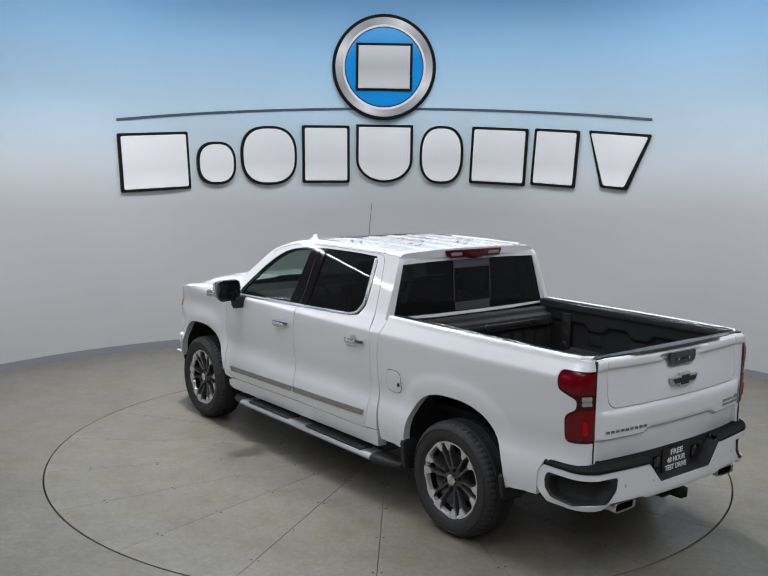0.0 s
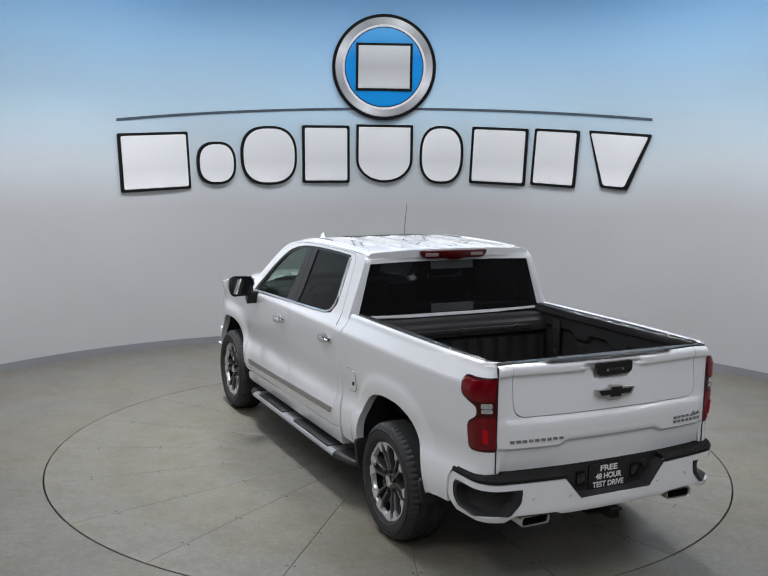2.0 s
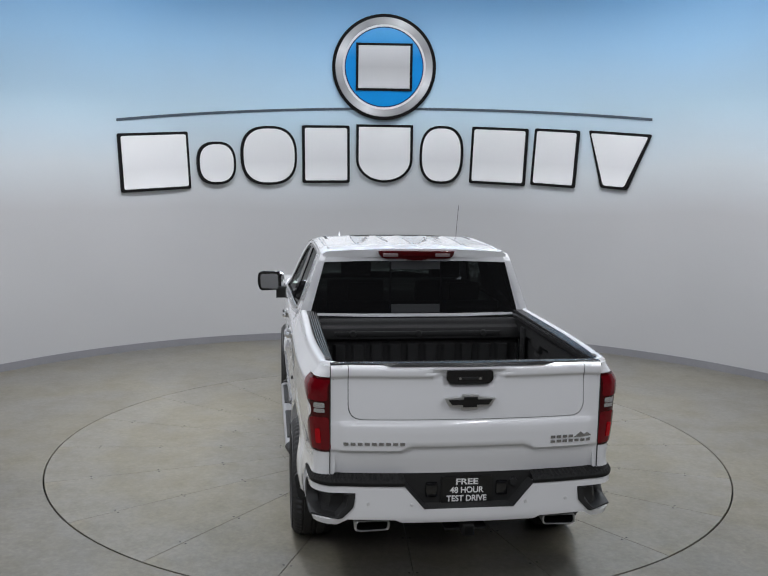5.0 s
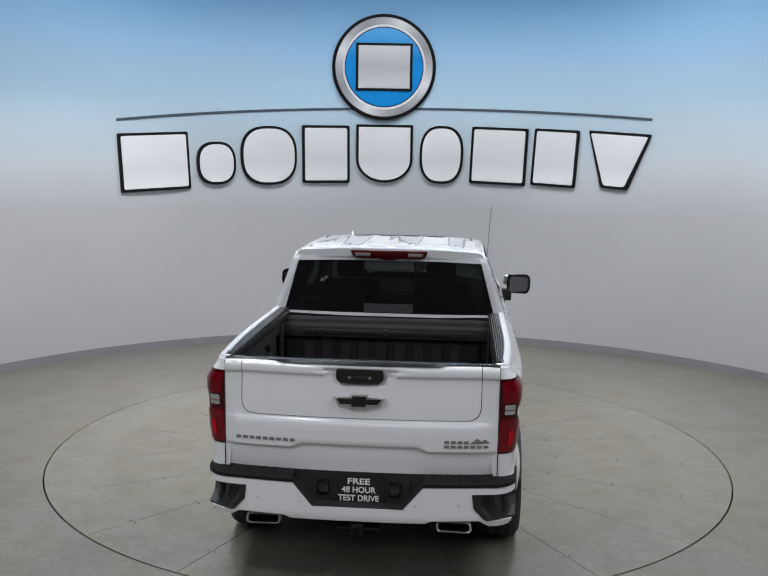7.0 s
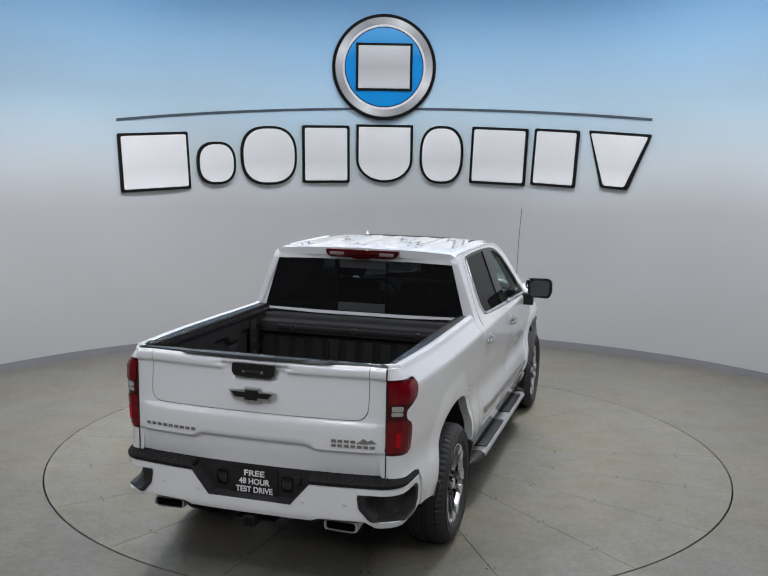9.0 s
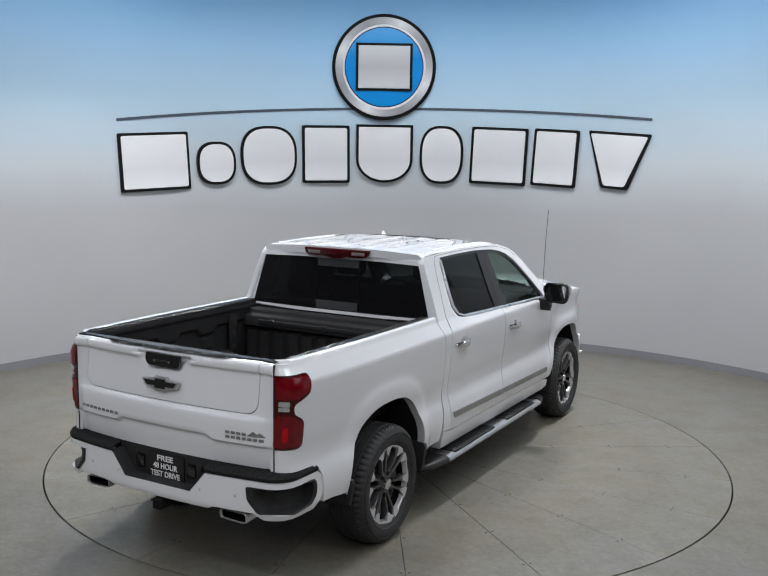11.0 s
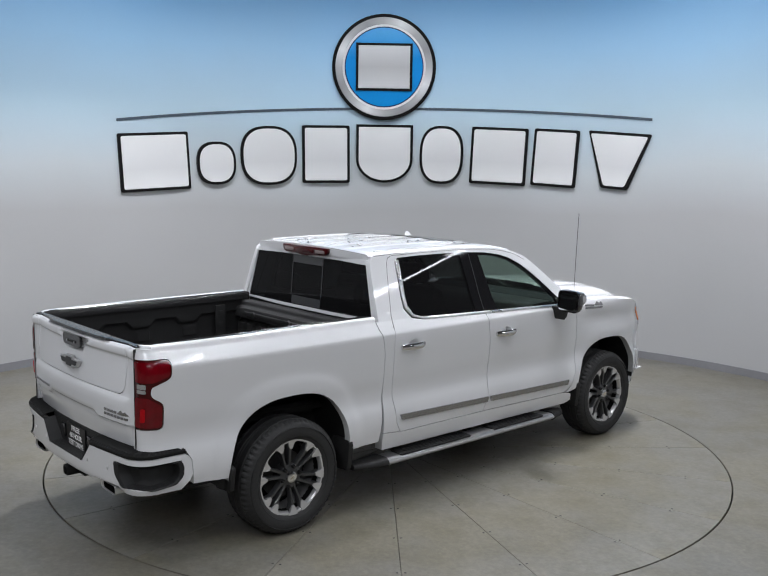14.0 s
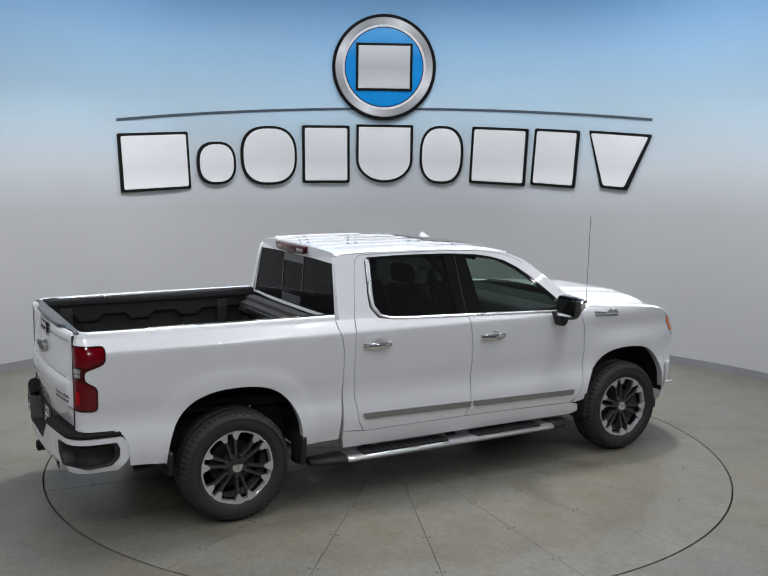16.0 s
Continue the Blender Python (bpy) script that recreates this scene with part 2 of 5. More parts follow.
def build_lights():
    """Rows of tube fittings, with added fill tubes, and a few round spots under the ceiling."""
    for x, y, half, w, turn in TUBES:
        fit = thing("ceiling_light", "long white tube light among the hall rows and added fill tubes", "ceiling light", pose(x, y, TOP, 0, 0, turn), "tube lights")
        part("housing", box(bmesh.new(), -0.06, 0.06, -half - 0.05, half + 0.05, -0.07, 0.0, 0.01), M_CEIL, fit)
        strip_lamp(x, y, TOP - 0.08, 0.09 if abs(x) > 5 else 0.08, 2 * half, w).matrix_basis = pose(x, y, TOP - 0.08, 0, 0, turn)
    for x, y, w in SPOTS:
        fit = thing("spot_light", "small round white ceiling spot light", "spot light", pose(x, y, TOP), "ceiling spots")
        part("housing", lathe(bmesh.new(), [(0.0, 0.0), (0.11, 0.0), (0.11, -0.12), (0.09, -0.13), (0.085, -0.06), (0.0, -0.06)], 24, "z"), M_CEIL, fit)
        lamp = bpy.data.lights.new("spot_lamp", "AREA")
        lamp.shape, lamp.size, lamp.energy, lamp.color, lamp.spread = "DISK", 0.45 if y > 0 else 0.2, w, (0.97, 0.985, 1.03), radians(110)
        new("spot_lamp", lamp).matrix_basis = pose(x, y, TOP - 0.14)


TUBES = [(s * x, y, h, w * (0.95 if x < 5 else 1.0), 0) for s in (1, -1) for x, y, h, w in
         ((2.5, -7.0, 1.1, 32.0), (2.5, -4.3, 1.1, 44.0), (2.5, -1.6, 1.1, 50.0), (2.5, 0.9, 1.1, 30.0),
          (9.9, -7.4, 2.2, 150.0), (9.9, -2.2, 2.2, 75.0), (9.9, 3.0, 2.2, 45.0), (12.3, 3.6, 1.9, 70.0))]
# added fill tubes: one brightens the tailgate, three the upper wall
TUBES += [(0.0, -11.4, 2.2, 160.0, 90), (0.1, 2.9, 1.2, 62.0, 90), (-2.35, 2.2, 0.9, 30.0, 58), (2.6, 2.2, 0.9, 36.0, -58 + 180)]
SPOTS = [(-2.2, -6.2, 38.0), (3.2, -5.4, 20.0), (-2.2, 1.4, 84.0), (2.4, 1.4, 66.0), (-1.3, -1.1, 18.0), (1.15, -0.8, 16.0)]


# ---- the pickup truck: x forward, y left, z up, from the ground amid the wheelbase ----
M_BODY = mat("white_paint", (0.75, 0.755, 0.775), 0.22, grain=0.015, scale=600, blotch=0.012, bscale=3, coat=1.0, rvar=0.03)
M_BLACK = mat("black_plastic", (0.022, 0.022, 0.0225), 0.5, spec=0.25, bump=0.25, scale=300, grain=0.2)
M_GLOSSBLACK = mat("gloss_black", (0.006, 0.006, 0.007), 0.12, coat=0.6)
M_PILLAR = mat("pillar_black", (0.010, 0.010, 0.011), 0.04, spec=0.3)
M_LINER = mat("sprayed_bed_liner", (0.022, 0.022, 0.0225), 0.78, spec=0.2, bump=0.9, scale=180, grain=0.3, blotch=0.12)
M_CAP = mat("rail_cap_plastic", (0.022, 0.022, 0.023), 0.2, bump=0.2, scale=220, grain=0.25)
M_PAD = mat("black_step_rubber", (0.010, 0.010, 0.010), 0.62, spec=0.2, bump=0.3, scale=220, grain=0.2)
# soot of the exhaust bore; shade of barrel and hitch bore put into colour
M_BORE = mat("soot_and_recess_shade", (0.006, 0.006, 0.006), 0.85, spec=0.1, grain=0.2)
M_RUBBER = mat("tyre_rubber", (0.021, 0.021, 0.0215), 0.68, bump=0.4, scale=140, grain=0.15, blotch=0.12, bscale=6)
M_CHROME = mat("chrome", (0.72, 0.72, 0.73), 0.09, 1.0, grain=0.02, rvar=0.03)
M_SATIN = mat("satin_metal", (0.40, 0.40, 0.41), 0.24, 1.0, grain=0.05)
M_TRIM = mat("polished_trim", (0.72, 0.72, 0.73), 0.28, 1.0, grain=0.03)
M_BRIGHT = mat("bright_anodised_trim", (0.6, 0.6, 0.6), 0.3, 0.8)
M_BOARD = mat("brushed_step_metal", (0.48, 0.48, 0.49), 0.3, 0.8, grain=0.12, scale=120)
M_MACHINED = mat("machined_alloy", (0.62, 0.62, 0.63), 0.22, 0.6, grain=0.06, scale=200)
M_NUT = mat("black_chrome_nut", (0.05, 0.05, 0.052), 0.25, 0.8)
M_GUN = mat("dark_alloy_paint", (0.05, 0.051, 0.053), 0.32, 0.3, coat=0.4)
M_RED = mat("red_lens", (0.14, 0.001, 0.005), 0.08, coat=0.15, spec=0.4, grain=0.15, scale=60, blotch=0.4, bscale=14)
M_REDDEEP = mat("deep_red_lens", (0.05, 0.001, 0.002), 0.12, coat=0.1, spec=0.4, grain=0.1, scale=60)
M_CLEARLENS = mat("clear_lens", (0.66, 0.66, 0.68), 0.22, 0.75, coat=1.0, grain=0.2, scale=60)
M_REDGLOW = mat("red_light_guide", (0.42, 0.003, 0.008), 0.25, coat=0.0, spec=0.25, blotch=0.3, bscale=20)
M_SMOKE = mat("smoky_lens", (0.22, 0.17, 0.17), 0.2, coat=0.5)
M_AMBER = mat("amber_lens", (0.75, 0.2, 0.03), 0.15, coat=1.0)
M_GAP = mat("shut_line_shadow_cavity", (0.02, 0.02, 0.02), 0.8)
M_SEAT = mat("dark_leather", (0.03, 0.028, 0.027), 0.5, bump=0.2, scale=90)
M_LINING = mat("grey_headliner", (0.3, 0.3, 0.3), 0.9)
M_BADGE = mat("badge_grey_metal", (0.42, 0.42, 0.43), 0.25, 0.9)
M_PLATEBLACK = mat("black_plate", (0.008, 0.008, 0.008), 0.35)
M_WHITEPRINT = mat("white_print", (0.8, 0.8, 0.8), 0.5)
M_PRIVACY = glass_mat("privacy_glass", (0.075, 0.08, 0.08), 0.45)
M_CLEAR = glass_mat("green_tint_glass", (0.60, 0.70, 0.65), 0.25)
M_MIRROR = mat("mirror_glass", (0.8, 0.8, 0.8), 0.02, 1.0, grain=0.0, blotch=0.0, rvar=0.0)

SIDE = [(0.40, 0.940), (0.46, 0.958), (0.52, 0.972), (0.60, 0.987), (0.68, 0.990), (0.75, 0.983), (0.82, 0.967), (0.90, 0.966),
        (1.00, 0.980), (1.10, 0.988), (1.20, 0.994), (1.27, 0.9975), (1.325, 0.998), (1.342, 0.994), (1.362, 0.981), (1.39, 0.962), (1.43, 0.934)]


def spline(table, v):
    """Smooth curve through a table of (v, value)."""
    n = len(table)
    if v <= table[0][0]:
        return table[0][1]
    if v >= table[-1][0]:
        return table[-1][1]
    for i in range(n - 1):
        if v <= table[i + 1][0]:
            break
    (x0, y0), (x1, y1) = table[i], table[i + 1]
    xm, ym = table[max(i - 1, 0)]
    xp, yp = table[min(i + 2, n - 1)]
    m0 = (y1 - ym) / (x1 - xm)
    m1 = (yp - y0) / (xp - x0)
    h = x1 - x0
    t = (v - x0) / h
    return ((2 * t ** 3 - 3 * t * t + 1) * y0 + (t ** 3 - 2 * t * t + t) * h * m0
            + (-2 * t ** 3 + 3 * t * t) * y1 + (t ** 3 - t * t) * h * m1)


def smooth(t):
    t = max(0.0, min(1.0, t))
    return t * t * (3 - 2 * t)


ARCH_R, ARCH_F = -1.846, 1.958
ARCHES = ((ARCH_R, 1.008, 0.522), (ARCH_F, 0.978, 0.502))
TAIL_X = -2.84
CREASE = (1.318, 1.330, 1.342, 1.354, 1.366)


def side_y(x, z):
    """Half width of the body at x, z."""
    y = spline(SIDE, z) if z <= 1.43 else 0.934 - (z - 1.43) * 0.36
    if x < -1.9:
        y -= 0.05 * min(1.0, (-1.9 - x)) ** 2
    if x > 2.0:
        y -= 0.125 * ((x - 2.0) / 0.7) ** 2.4
    if x > 1.37 and z > 0.9:
        # hollow under the bonnet shoulder
        y -= 0.020 * smooth(1 - abs(z - 1.175) / 0.13) * smooth((x - 1.37) / 0.35)
    for xc, top, half in ARCHES:
        u = (abs((x - xc) / half) ** 2.6 + abs(max(0.0, z - 0.42) / (top - 0.42)) ** 2.6) ** (1 / 2.6)
        y += 0.010 * smooth(1 - abs(u - 1.02) / 0.3) + 0.007 * smooth((1.25 - u) / 0.09) * smooth((u - 0.72) / 0.3)
    return y


def side_map(a, b, out=0.0):
    """Side skin; behind the tail it wraps round the rear corner."""
    if a >= TAIL_X:
        return Vector((a, side_y(a, b) + out, b))
    y0, r, d = side_y(TAIL_X, b), 0.11, TAIL_X - a
    ang = d / r
    if ang < math.pi / 2:
        return Vector((TAIL_X - (r + out) * math.sin(ang), y0 - r + (r + out) * math.cos(ang), b))
    return Vector((TAIL_X - r - out - 0.1 * (d - r * math.pi / 2), y0 - r - (d - r * math.pi / 2), b))


def panel(name, outlines, fn, material, parent, step=(0.06, 0.06), lip=0.025, out=0.0, label="", extra=((), ()), s=1, rim=0.004):
    """A curved sheet: outlines in two parameters, cut into cells, bent by fn, with a folded lip round its edges."""
    bm = bmesh.new()
    for o in outlines:
        bm.faces.new([bm.verts.new((p[0], 0, p[1])) for p in o])
    bmesh.ops.remove_doubles(bm, verts=bm.verts, dist=1e-5)
    allp = [p for o in outlines for p in o]
    for k in (0, 1):
        lo, hi = min(p[k] for p in allp), max(p[k] for p in allp)
        n = max(1, int((hi - lo) / step[k]))
        cuts = [lo + (hi - lo) * i / n for i in range(1, n)] + [e for e in extra[k] if lo < e < hi]
        for c in cuts:
            co = (c, 0, 0) if k == 0 else (0, 0, c)
            no = (1, 0, 0) if k == 0 else (0, 0, 1)
            bmesh.ops.bisect_plane(bm, geom=bm.verts[:] + bm.edges[:] + bm.faces[:], dist=1e-5, plane_co=co, plane_no=no)
    bmesh.ops.remove_doubles(bm, verts=bm.verts, dist=2e-4)
    par = {v: (v.co.x, v.co.z) for v in bm.verts}
    edges = [e for e in bm.edges if len(e.link_faces) == 1]
    for v, (a, b) in par.items():
        v.co = fn(a, b, out)
    last = edges
    for depth in ((rim, lip) if rim < lip else (lip,)):
        res = bmesh.ops.extrude_edge_only(bm, edges=last)
        nv = [g for g in res["geom"] if isinstance(g, bmesh.types.BMVert)]
        last = [g for g in res["geom"] if isinstance(g, bmesh.types.BMEdge)]
        for v in nv:
            src = min((e.other_vert(v) for e in v.link_edges if e.other_vert(v) in par), key=lambda w: (w.co - v.co).length)
            par[v] = par[src]
            v.co = fn(*par[src], out - depth)
        last = [e for e in last if e.verts[0] in nv and e.verts[1] in nv]
    if s < 0:
        for v in bm.verts:
            v.co.y = -v.co.y
    return part(name, bm, material, parent, label, angle=40)


def arch(xc, top, n=28, z0=0.5, half=0.522):
    """Wheel opening from the rear foot over the top to the front foot."""
    pts = []
    for i in range(n + 1):
        a = math.pi * (1 - i / n)
        c, sn = math.cos(a), math.sin(a)
        x = xc + half * math.copysign(abs(c) ** (2 / 2.6), c)
        z = 0.42 + (top - 0.42) * abs(sn) ** (2 / 2.6)
        if z > z0 + 0.01:
            pts.append((x, z))
    xe = half * (1 - ((z0 - 0.42) / (top - 0.42)) ** 2.6) ** (1 / 2.6)
    return [(xc - xe, z0)] + pts + [(xc + xe, z0)]


def belt(x):
    return 1.388 - 0.03 * x


TRUCK = thing("pickup_truck", "white crew cab pickup truck with open bed on the turntable", "pickup truck")


def mirrored(o):
    return [(-p[0], p[1]) for p in o]


def build_side(s):
    # bed side with its tail lamp opening
    notch = rounded([(-3.033, 1.385), (-2.762, 1.385), (-2.762, 1.265), (-2.90, 1.215), (-2.90, 1.15), (-2.815, 1.10), (-2.815, 0.93), (-3.033, 0.93)], 0.035, 4)[5:-5]
    notch = [(-3.033, 1.385)] + notch + [(-3.033, 0.93)]
    front = [(-1.02, 0.5), (-1.003, 0.7), (-0.988, 0.95), (-0.988, 1.19), (-1.01, 1.31), (-1.035, 1.38), (-1.04, 1.445)]
    bed = front + [(-3.033, 1.448)] + notch + [(-3.033, 0.795), (-2.72, 0.79), (-2.665, 0.76), (-2.63, 0.70), (-2.612, 0.53), (-2.37, 0.52)] + arch(ARCH_R, 1.008)
    panel("bed_side", [bed], side_map, M_BODY, TRUCK, (0.028, 0.026), 0.06, s=s, extra=((-2.9, -2.93, -2.96, -2.99, -3.02, -1.4, -1.37, -2.35), CREASE + (1.41, 1.43)))
    fd = [(-1.178 + 0.085 * math.copysign(abs(math.cos(a)) ** 0.6, math.cos(a)), 0.99 + 0.085 * math.copysign(abs(math.sin(a)) ** 0.6, math.sin(a)))
          for a in [2 * math.pi * i / 24 for i in range(24)]]
    if s > 0:
        # dark ring draws the shaded gap round the fuel door
        ring = [(-1.178 + (p[0] + 1.178) * 1.05, 0.99 + (p[1] - 0.99) * 1.05) for p in fd]
        panel("fuel_door_seal", [ring], side_map, M_GAP, TRUCK, (0.06, 0.06), 0.004, out=0.0012, s=s, rim=0.002)
        f = panel("fuel_door", [fd], side_map, M_BODY, TRUCK, (0.06, 0.06), 0.006, out=0.0035, s=s, rim=0.002)
        part("fuel_latch", box(bmesh.new(), -1.262, -1.247, 0.99, 1.004, 0.965, 0.992, 0.003), M_BLACK, f)
    # lamp
    lamp = [(p[0] - 0.004 if p[0] > -3.0 else p[0] + 0.003, p[1]) for p in notch]
    lamp = [(p[0], p[1] - 0.004 if p[1] > 1.17 else p[1] + 0.004) for p in lamp]
    lo = panel("tail_lamp", [lamp], side_map, M_REDDEEP, TRUCK, (0.04, 0.04), 0.05, out=0.001, s=s, label="deep red tail lamp housing", extra=((-2.9, -2.93, -2.96, -2.99, -3.02), ()))
    up = rounded([(-3.018, 1.370), (-2.778, 1.370), (-2.778, 1.277), (-2.885, 1.243), (-2.905, 1.243), (-3.018, 1.243)], 0.02, 3)
    dn = rounded([(-3.018, 1.145), (-2.915, 1.145), (-2.832, 1.09), (-2.830, 0.948), (-3.018, 0.948)], 0.02, 3)
    for o in (up, dn):
        panel("red_lens", [o], side_map, M_RED, lo, (0.04, 0.04), 0.01, out=0.006, s=s, label="bright red lens", extra=((-2.9, -2.93, -2.96, -2.99, -3.02), ()))
    dn2 = rounded([(-2.965, 1.075), (-2.935, 1.075), (-2.933, 0.985), (-2.965, 0.985)], 0.012, 3)
    panel("light_guide", [dn2], side_map, M_REDGLOW, lo, (0.04, 0.04), 0.006, out=0.011, s=s, extra=((-2.9, -2.93, -2.96), ()))
    for z0, z1 in ((1.172, 1.196), (1.200, 1.232)):
        panel("reversing_lens", [rounded([(-2.998, z1), (-2.932, z1), (-2.930, z0), (-2.998, z0)], 0.008, 2)], side_map, M_CLEARLENS, lo, (0.04, 0.04), 0.01, out=0.006, s=s, label="clear reversing lens", extra=((-2.93, -2.96, -2.99, -3.02), ()))
    # doors below the windows
    split = [(0.155, 0.545), (0.205, 0.66), (0.213, 0.91), (0.21, 1.16), (0.17, belt(0.17))]
    rear = [(-0.80, 0.545), (-0.845, 0.62), (-0.88, 0.83), (-0.888, 1.0), (-0.888, 1.30), (-0.87, belt(-0.87))]
    g = 0.0035
    o = rear[::-1] + [(p[0] - g, p[1]) for p in split] + [(-0.3, belt(-0.3))]
    rd = panel("rear_door", [o], side_map, M_BODY, TRUCK, (0.06, 0.045), 0.04, s=s, extra=((), CREASE))
    fr = [(1.30, 0.525), (1.365, 0.58), (1.415, 0.72), (1.432, 0.97), (1.410, 1.2), (1.36, belt(1.36))]
    o = [(p[0] + g, p[1]) for p in split[::-1]] + fr + [(0.75, belt(0.75))]
    dd = panel("front_door", [o], side_map, M_BODY, TRUCK, (0.06, 0.045), 0.04, s=s, extra=((), CREASE))
    for d, x0, x1 in ((rd, -0.82, 0.205), (dd, 0.222, 1.325)):
        m0, m1 = 0.642 - 0.021 * (x0 + 0.82), 0.642 - 0.021 * (x1 + 0.82)
        panel("moulding", [[(x0, m0 + 0.045), (x1, m1 + 0.045), (x1 - 0.01, m1), (x0 + 0.02, m0)]], side_map, M_SATIN, d, (0.1, 0.02), 0.014, out=0.014, s=s, label="satin chrome side moulding")
    for d, hx, hz in ((rd, -0.700, 1.222), (dd, 0.405, 1.200)):
        bm = bmesh.new()
        rows = []
        for i in range(13):
            u = -1 + i / 6
            x = hx + u * 0.125
            w = 0.027 * (1 - 0.22 * u * u)
            yy = side_y(hx, hz) + 0.006 + 0.034 * (1 - abs(u) ** 2.6)
            rows.append([(x, yy + 0.013 * math.cos(a), hz + w * math.sin(a)) for a in [2 * math.pi * k / 10 for k in range(10)]])
        vs = grid_mesh(bm, rows, close_u=True)
        bm.faces.new(vs[0]), bm.faces.new(vs[-1][::-1])
        flip(bm, s)
        h = part("handle", bm, M_CHROME, d, "chrome door handle")
        # raised polished patch imitates the lit and shaded body-colour recess
        cup = [(hx + 0.01 + 0.055 * math.cos(a), hz + 0.014 + 0.036 * math.sin(a)) for a in [2 * math.pi * k / 20 for k in range(20)]]
        panel("handle_cup", [cup], side_map, M_TRIM, d, (0.05, 0.05), 0.004, out=0.003, s=s, rim=0.002, label="handle recess, its light and shade put in as polished metal")
        if d is dd and s > 0:
            part("lock", flip(lathe(bmesh.new(), [(0, 0.012), (0.008, 0.012), (0.01, 0)], 10, "y", (hx - 0.09, side_y(hx, hz) + 0.03, hz)), s), M_CHROME, h)
    # sill below the doors, cab corner behind the rear door, fender
    sill = [(-0.985, 0.50), (-0.985, 0.56), (-0.84, 0.545), (-0.80, 0.5405), (0.15, 0.5405), (1.295, 0.52), (1.375, 0.50), (1.39, 0.435), (1.33, 0.405), (-0.97, 0.42)]
    panel("sill", [sill], side_map, M_BODY, TRUCK, (0.08, 0.03), 0.08, out=0.006, s=s)
    corner = [(-0.982, 0.565), (-0.982, 0.95), (-0.982, 1.19), (-1.003, 1.31), (-1.025, 1.38), (-1.03, 1.43), (-0.90, 1.43), (-0.876, belt(-0.876)), (-0.892, 1.30), (-0.892, 1.0), (-0.885, 0.83), (-0.85, 0.62), (-0.81, 0.5485)]
    panel("cab_corner", [corner], side_map, M_BODY, TRUCK, (0.04, 0.05), 0.05, s=s, extra=((), CREASE))
    top = [(1.366, belt(1.36) - 0.002), (1.45, 1.380), (1.7, 1.371), (1.95, 1.354), (2.2, 1.329), (2.42, 1.30), (2.56, 1.262)]
    fender = [(1.34, 0.515), (1.372, 0.58), (1.422, 0.72), (1.439, 0.97), (1.417, 1.2)] + top + [(2.555, 1.17), (2.60, 1.05), (2.66, 1.0), (2.66, 0.78), (2.475, 0.74), (2.468, 0.54)] + arch(ARCH_F, 0.978, z0=0.54, half=0.502)[::-1][1:-1] + [(1.44, 0.54)]
    panel("fender", [fender], side_map, M_BODY, TRUCK, (0.05, 0.05), 0.06, s=s)
    # name bars on the fender
    for z, x0, x1, h in ((1.318, 1.52, 1.66, 0.018), (1.290, 1.53, 1.80, 0.018)):
        panel("badge_bar", [[(x0, z), (x1, z - 0.012), (x1, z - 0.012 + h), (x0, z + h)]], side_map, M_BADGE, TRUCK, (0.05, 0.03), 0.004, out=0.005, s=s, rim=0.002, label="grey metal badge bar")
    panel("badge_peak", [[(1.66, 1.315), (1.81, 1.305), (1.775, 1.345), (1.745, 1.33), (1.715, 1.35)]], side_map, M_BADGE, TRUCK, (0.05, 0.03), 0.004, out=0.005, s=s, rim=0.002, label="grey metal badge peak")
    # head lamp flank
    hl = [(2.565, 1.257), (2.655, 1.21), (2.665, 1.01), (2.607, 1.055), (2.56, 1.17)]
    hlp = panel("head_lamp", [hl], side_map, M_CLEARLENS, TRUCK, (0.04, 0.04), 0.03, out=0.002, s=s, label="clear head lamp end")
    panel("side_marker", [[(2.573, 1.23), (2.615, 1.205), (2.64, 1.06), (2.61, 1.075), (2.568, 1.17)]], side_map, M_AMBER, hlp, (0.04, 0.04), 0.01, out=0.007, s=s, label="amber side marker")
    # greenhouse
    hole = [(-0.66, 1.425), (-0.725, 1.50), (-0.728, 1.60), (-0.72, 1.72), (-0.712, 1.86), (-0.68, 1.886), (-0.45, 1.892), (-0.23, 1.893), (0.0, 1.891), (0.15, 1.886), (0.35, 1.874), (0.51, 1.850), (0.64, 1.815), (0.77, 1.752), (0.89, 1.672), (0.99, 1.594), (1.10, 1.503), (1.20, 1.415), (1.22, belt(1.22)), (0.75, belt(0.75)), (0.17, belt(0.17)), (-0.3, belt(-0.3)), (-0.55, belt(-0.55) + 0.003)]
    outer = [(-1.005, 1.43), (-1.0, 1.50), (-0.992, 1.60), (-0.985, 1.72), (-0.968, 1.87), (-0.93, 1.908), (-0.5, 1.922), (-0.23, 1.926), (0.0, 1.925), (0.15, 1.922), (0.38, 1.912), (0.57, 1.893), (0.72, 1.862), (0.86, 1.805), (0.98, 1.72), (1.085, 1.638), (1.20, 1.545), (1.335, 1.44), (1.365, belt(1.365)), (0.751, belt(0.75) - 0.001), (0.171, belt(0.17) - 0.001), (-0.301, belt(-0.3) - 0.001), (-0.88, belt(-0.88))]
    quads = [[hole[i], hole[(i + 1) % 23], outer[(i + 1) % 23], outer[i]] for i in range(23) if i not in (18, 19, 20)]
    panel("cab_side", quads, side_map, M_BODY, TRUCK, (0.08, 0.08), 0.05, s=s)
    cx, cz = 0.2, 1.64
    # black surround and the panes
    ring_o = [(p[0] + 0.002 * (1 if p[0] < cx else -1), p[1] + 0.002 * (1 if p[1] < cz else -1)) for p in hole]
